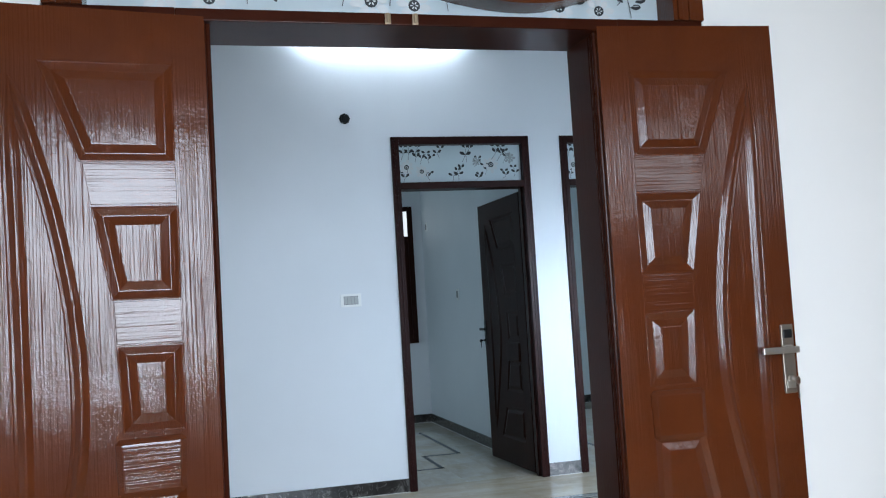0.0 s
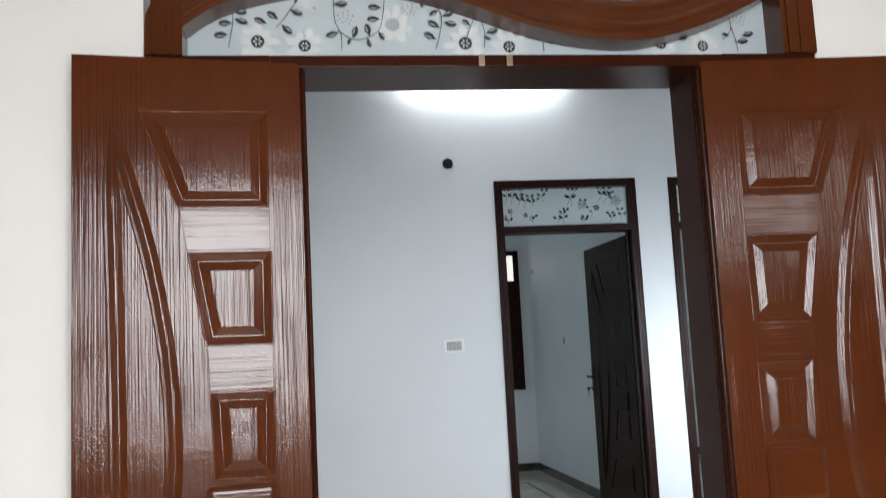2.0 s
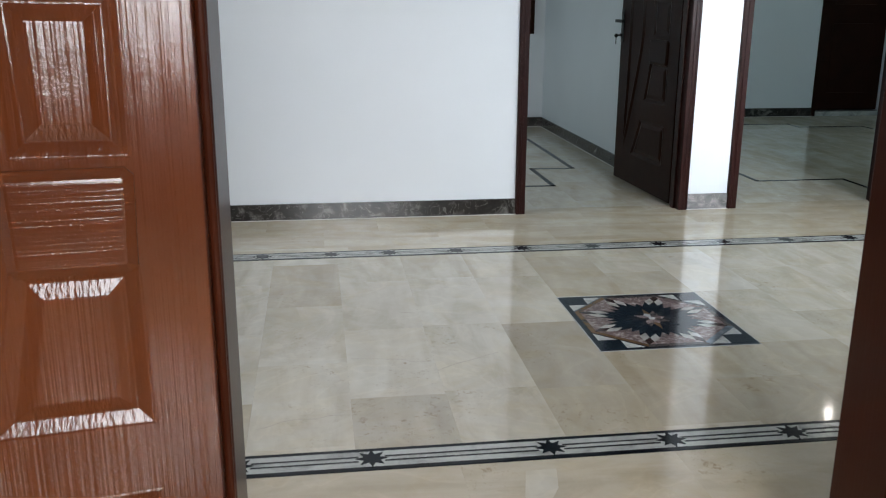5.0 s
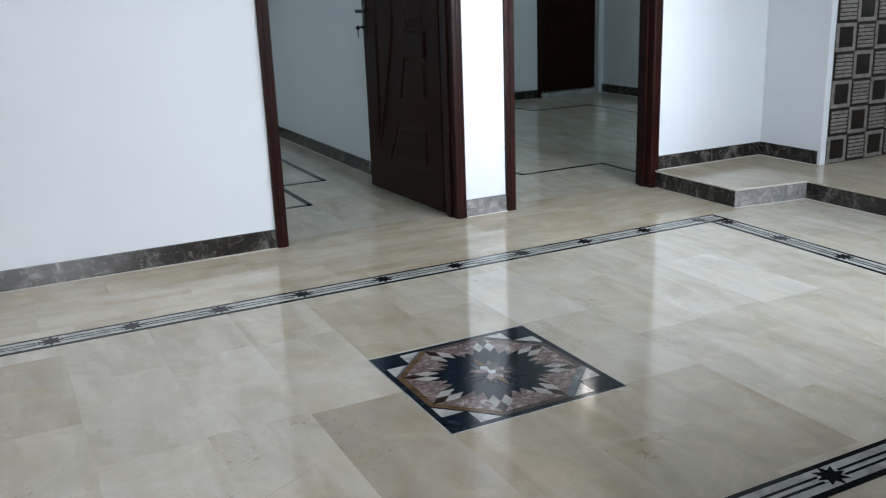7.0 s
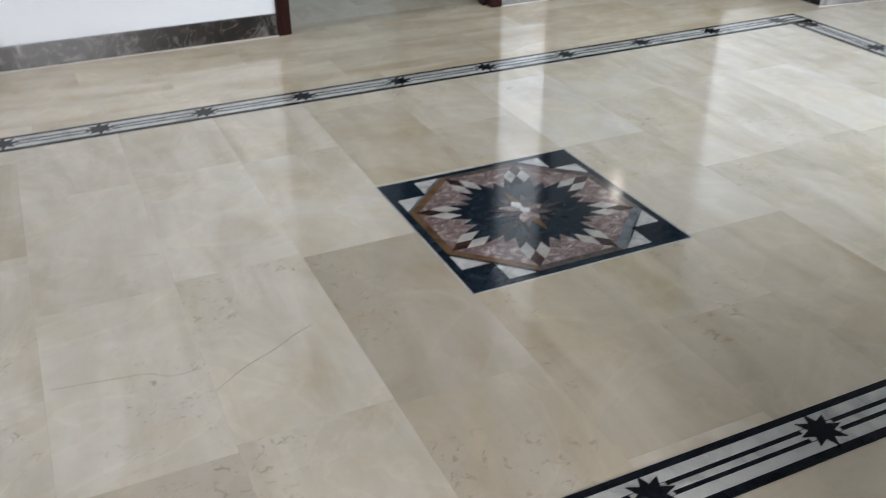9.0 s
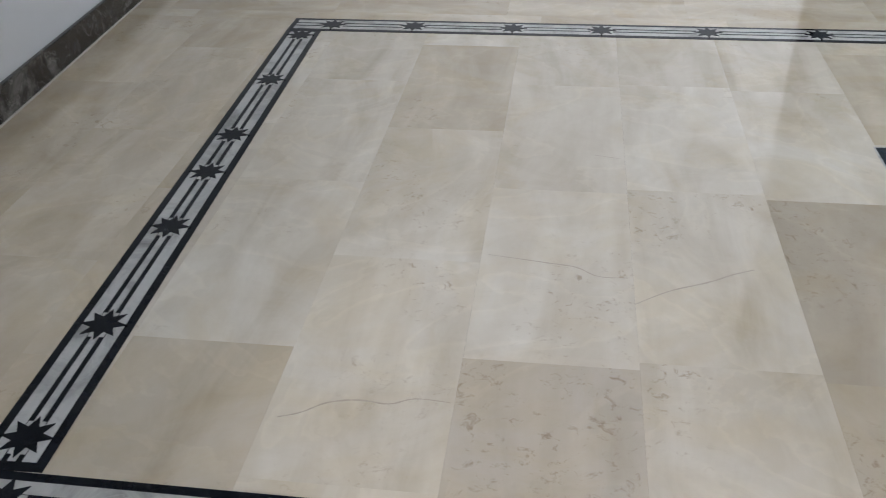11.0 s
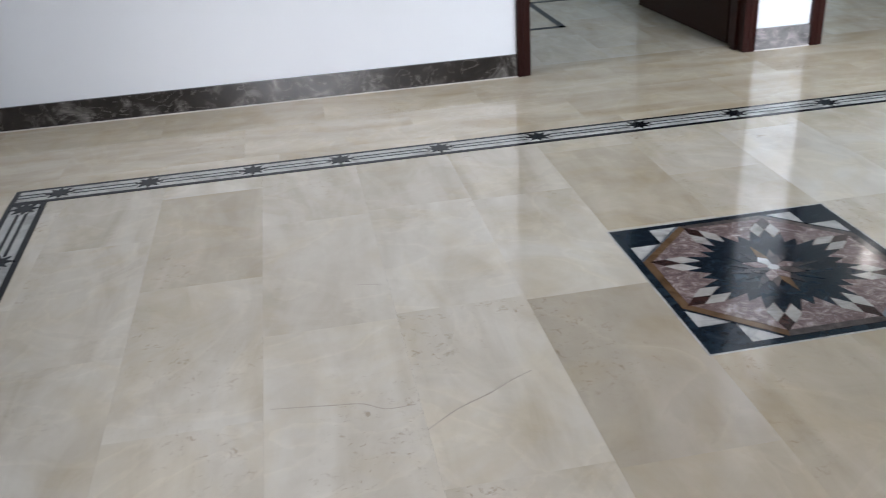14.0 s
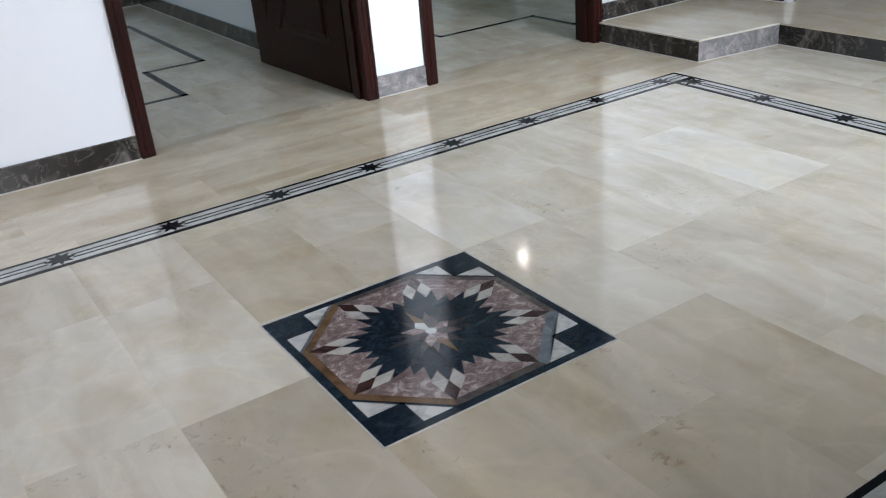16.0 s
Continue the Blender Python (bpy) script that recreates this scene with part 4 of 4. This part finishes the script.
TAUPE2 = veined("grey_brown_marble", (0.085, 0.07, 0.066), (0.24, 0.17, 0.15), 0.1, 18)
H = 0.305


def slab(name, pts, level, mat):
    return part(name, prism(pts, -0.003, 0.0008 + 0.0005 * level), mat, med)


def turn(pts, a):
    c, s = math.cos(a), math.sin(a)
    return [(x * c - y * s, x * s + y * c) for x, y in pts]


slab("border", [(-H, -H), (H, -H), (H, H), (-H, H)], 0, NAVY)
I = H - 0.022
CUT = I * math.tan(math.pi / 8)
octo = lambda r: [(r * math.cos(math.pi / 8 + math.pi / 4 * i), r * math.sin(math.pi / 8 + math.pi / 4 * i)) for i in range(8)]
RO = I / math.cos(math.pi / 8)
for q in range(4):
    a = q * math.pi / 2
    m = (I + CUT) / 2
    slab("corner_square", turn([(m, m), (I, m), (I, I), (m, I)], a), 1, NAVY)
    slab("corner_triangle", turn([(CUT + 0.012, I), (m, m + 0.006), (m, I)], a), 1, MARBLE)
    slab("corner_triangle", turn([(I, CUT + 0.012), (I, m), (m + 0.006, m)], a), 1, MARBLE)
    slab("corner_strip", turn([(CUT - 0.012, I), (I, CUT - 0.012), (I, CUT + 0.012), (CUT + 0.012, I)], a), 1, SLATE if q % 2 else NAVY)
ring0, ring1 = octo(RO), octo(RO - 0.022)
for i, mat in enumerate((TAUPE2, TAUPE2, OCHRE, OCHRE, OCHRE, TAUPE2, SLATE, TAUPE2)):
    slab("octagon_band", [ring0[i], ring0[(i + 1) % 8], ring1[(i + 1) % 8], ring1[i]], 2, mat)
slab("octagon_field", octo(RO - 0.022), 3, PINK)
star = []
for i in range(8):
    a = math.pi / 8 + math.pi / 4 * i
    slab("tip", turn([(0.216, 0), (0.253, 0.0175), (0.290, 0), (0.253, -0.0175)], a), 5, UMBER)
    for s in (-1, 1):
        slab("rhombus", turn([(0.172, s * 0.020), (0.214, s * 0.0012), (0.254, s * 0.0185), (0.212, s * 0.037)], a), 5, GREIGE)
    for da, rr in ((-16.5, 0.150), (-10.5, 0.205), (-5.8, 0.168), (0.0, 0.216), (5.8, 0.168), (10.5, 0.205), (16.5, 0.150), (22.5, 0.182)):
        star.append((rr * math.cos(a + radians(da)), rr * math.sin(a + radians(da))))
slab("dark_star", star, 4, NAVY)
ray_mats = (SMOKE, NAVY, SMOKE, TAUPE2, OCHRE, SMOKE, NAVY, SMOKE)
for i in range(16):
    a = math.pi / 8 * i
    reach = 0.118 if i % 2 == 0 else 0.098
    slab("centre_ray", turn([(0.0, 0.0), (0.055, -0.0115), (reach, 0.0), (0.055, 0.0115)], a), 6 + 0.3 * (i % 2), ray_mats[i % 8])
for i, mat in enumerate((PINK, TAUPE2, MARBLE, PINK, SMOKE, PINK, PINK, TAUPE2)):
    slab("centre_petal", turn([(0, 0), (0.040, -0.0150), (0.072 if i % 2 else 0.058, 0), (0.040, 0.0150)], math.pi / 4 * i + 0.2), 8 + 0.3 * (i % 2), mat)
slab("centre_stone", [(0.014 * math.cos(math.pi / 4 * i), 0.014 * math.sin(math.pi / 4 * i)) for i in range(8)], 9, MARBLE)
for x0, x1, y0, y1 in ((-H - 0.004, -H, -H - 0.004, H + 0.004), (H, H + 0.004, -H - 0.004, H + 0.004), (-H, H, -H - 0.004, -H), (-H, H, H, H + 0.004)):
    part("pale_edge", boxes((x0, x1, y0, y1, -0.003, 0.0012)), MARBLE, med)

# ---- marble floor tiles ----
TILE_MESH = {}


DARK_AT = [(-0.36, -2.15), (-0.97, -2.6)]
TAN_AT = [(-0.36, -2.6), (-0.05, -2.3), (0.25, -2.3), (0.56, -2.35), (-0.05, -1.23), (-1.27, -1.25), (0.25, -2.6), (-1.6, -2.6), (0.56, -2.6)]
PALE_AT = [(0.56, -1.1), (1.47, -1.5)]


def tile_mesh(w, d, mat):
    key = (round(w, 3), round(d, 3), mat.name)
    if key not in TILE_MESH:
        bm = boxes((-w / 2 + 0.00008, w / 2 - 0.00008, -d / 2 + 0.00008, d / 2 - 0.00008, -0.0034, 0.0))
        TILE_MESH[key] = to_mesh("tile", bm, mat)
    return TILE_MESH[key]


def field(parent, x0, x1, y0, y1, along_x, start_u, start_v, shifts, base=TILE, z=0.0):
    """Lays 0.305 x 0.61 m tiles over a rectangle, cut at its edges; rows are shifted by the given lengths in turn."""
    L, W = 0.61, 0.305
    a0, a1, b0, b1 = (x0, x1, y0, y1) if along_x else (y0, y1, x0, x1)
    k = math.floor((b0 - start_v) / W)
    while start_v + k * W < b1 - 0.004:
        lo, hi = max(b0, start_v + k * W), min(b1, start_v + (k + 1) * W)
        sft = start_u + shifts[k % len(shifts)]
        j = math.floor((a0 - sft) / L)
        while sft + j * L < a1 - 0.004:
            ulo, uhi = max(a0, sft + j * L), min(a1, sft + (j + 1) * L)
            if uhi - ulo > 0.004 and hi - lo > 0.004:
                w, d = (uhi - ulo, hi - lo) if along_x else (hi - lo, uhi - ulo)
                c = ((ulo + uhi) / 2, (lo + hi) / 2) if along_x else ((lo + hi) / 2, (ulo + uhi) / 2)
                holds = lambda spots: any(abs(x - c[0]) < w / 2 and abs(y - c[1]) < d / 2 for x, y in spots)
                mat = TILE_DARK if holds(DARK_AT) else TILE_TAN if holds(TAN_AT) else TILE_PALE if holds(PALE_AT) else base
                ob = new("tile", tile_mesh(d, w, mat) if along_x else tile_mesh(w, d, mat))
                ob.matrix_basis = pose(c[0], c[1], z, 0, 0, 90 if along_x else 0)
                ob.parent = parent
            j += 1
        k += 1


def floor_area(name):
    return empty(name, pose(0, 0, 0), "polished beige marble floor tiles with faint joints", "floor", kind="structure")


hall = floor_area("floor_1")
field(hall, LEFT_X, RIGHT_X, NEAR_Y + BW, FAR_Y - BW, False, -1.84, -1.424, [0.30, 0.0, 0.02, 0.0, 0.30, 0.0])
field(hall, -2.585, 2.95, FAR_Y + BW, 0.12, True, -2.4, -0.63, [0.0, 0.3, 0.12], TILE_OUTER)
field(hall, -2.585, 2.95, -3.62, NEAR_Y - BW, True, -1.81, -3.52, [0.15, 0.36, 0.0], TILE_OUTER)
field(hall, -2.585, LEFT_X, NEAR_Y - BW, FAR_Y + BW, False, -1.3, -2.52, [0.0, 0.3], TILE_OUTER)
field(hall, RIGHT_X, 2.95, NEAR_Y - BW, FAR_Y + BW, False, -1.7, 2.12, [0.0, 0.3])
front = floor_area("floor_2")
field(front, -3.3, 2.5, -4.371, -3.62, True, -1.81, -4.371, [0.62, 0.0, 0.3], TILE_WARM)
field(front, -2.6 + 2 * BW, 1.8 - 2 * BW, -7.0 + BW, -4.43 - BW, False, -5.0, -1.42, [0.0, 0.3], TILE_WARM)
field(front, -3.3, -2.6, -7.58, -4.371, False, -5.0, -3.3, [0.0, 0.3], TILE_WARM)
field(front, 1.8, 2.5, -7.58, -4.371, False, -5.0, 1.8, [0.0, 0.3], TILE_WARM)
field(front, -2.6, 1.8, -7.58, -7.0 - BW, True, -1.81, -7.58, [0.0, 0.3], TILE_WARM)
bed = floor_area("floor_3")
field(bed, -2.48, 1.045, 0.12, 3.75, False, 0.3, -0.2, [0.0, 0.3])
second = floor_area("floor_4")
field(second, 1.16, 5.12, 0.12, 4.262, False, 0.3, 1.16, [0.0, 0.3])
for pts in ([(2.310, 0.0), (2.310, -0.675), (2.782, -0.738), (3.166, -0.738), (3.166, 0.0)], [(2.782, -0.738), (2.782, -3.5), (3.60, -3.5), (3.60, -0.738)],
            [(3.166, -0.738), (5.4, -0.738), (5.4, -0.475), (3.166, -0.475)], [(3.60, -0.738), (3.60, -3.5), (5.4, -3.5), (5.4, -0.738)]):
    local_part("tread", prism(pts, STEP_H - 0.0082, STEP_H), TILE_TAN, step, "polished beige marble tread")
local_part("nosing", prism([(2.3085, 0.0), (2.3085, -0.677), (2.316, -0.6755), (2.316, 0.0)], STEP_H - 0.006, STEP_H + 0.0004), TILE_PALE, step, "pale tread edge")
local_part("nosing", prism([(2.3085, -0.677), (2.782, -0.740), (2.785, -0.733), (2.316, -0.670)], STEP_H - 0.006, STEP_H + 0.0004), TILE_PALE, step, "pale tread edge")



# ---- hairline cracks and pale mends in the marble ----
CRACK = material("crack_line", (0.41, 0.35, 0.28), 0.4)[0]



def crack(points, w=0.0036, name="crack", mat=CRACK, top=0.0006):
    pts = smooth_line(points, 5)
    n = len(pts)
    sides = []
    for i, (x, y) in enumerate(pts):
        a, b = pts[max(0, i - 1)], pts[min(n - 1, i + 1)]
        q = math.hypot(b[0] - a[0], b[1] - a[1])
        k = w / 2 * (0.35 + 0.65 * math.sin(math.pi * i / (n - 1))) * (0.7 + 0.3 * math.sin(i * 2.1))
        sides.append(((x - (b[1] - a[1]) / q * k, y + (b[0] - a[0]) / q * k), (x + (b[1] - a[1]) / q * k, y - (b[0] - a[0]) / q * k)))
    part("crack", prism([p for p, _ in sides] + [p for _, p in reversed(sides)], -0.002, top), mat, hall)


crack([(-1.105, -2.119), (-1.051, -2.127), (-0.983, -2.138), (-0.926, -2.148), (-0.882, -2.176), (-0.824, -2.176)])
crack([(-0.815, -2.262), (-0.747, -2.212), (-0.672, -2.176), (-0.622, -2.145), (-0.576, -2.123)])
crack([(-1.402, -2.628), (-1.367, -2.614), (-1.33, -2.587), (-1.28, -2.575), (-1.227, -2.579), (-1.185, -2.562), (-1.126, -2.565)])
crack([(-1.335, -4.104), (-1.244, -4.15), (-1.151, -4.171), (-1.04, -4.174), (-0.929, -4.173)], 0.0032)
crack([(-0.887, -1.654), (-0.825, -1.669)], 0.0025)
for pts in ([(-1.01, -3.25), (-0.955, -3.235), (-0.905, -3.24), (-0.935, -3.30), (-0.925, -3.40), (-0.955, -3.44), (-0.95, -3.52), (-1.032, -3.52), (-1.02, -3.42)],
            [(-0.67, -2.965), (-0.585, -2.962), (-0.605, -3.06), (-0.64, -3.12), (-0.642, -3.212), (-0.72, -3.205), (-0.70, -3.09)]):
    part("pale_mend", prism(pts, -0.002, 0.0004), TILE_PALE, hall)
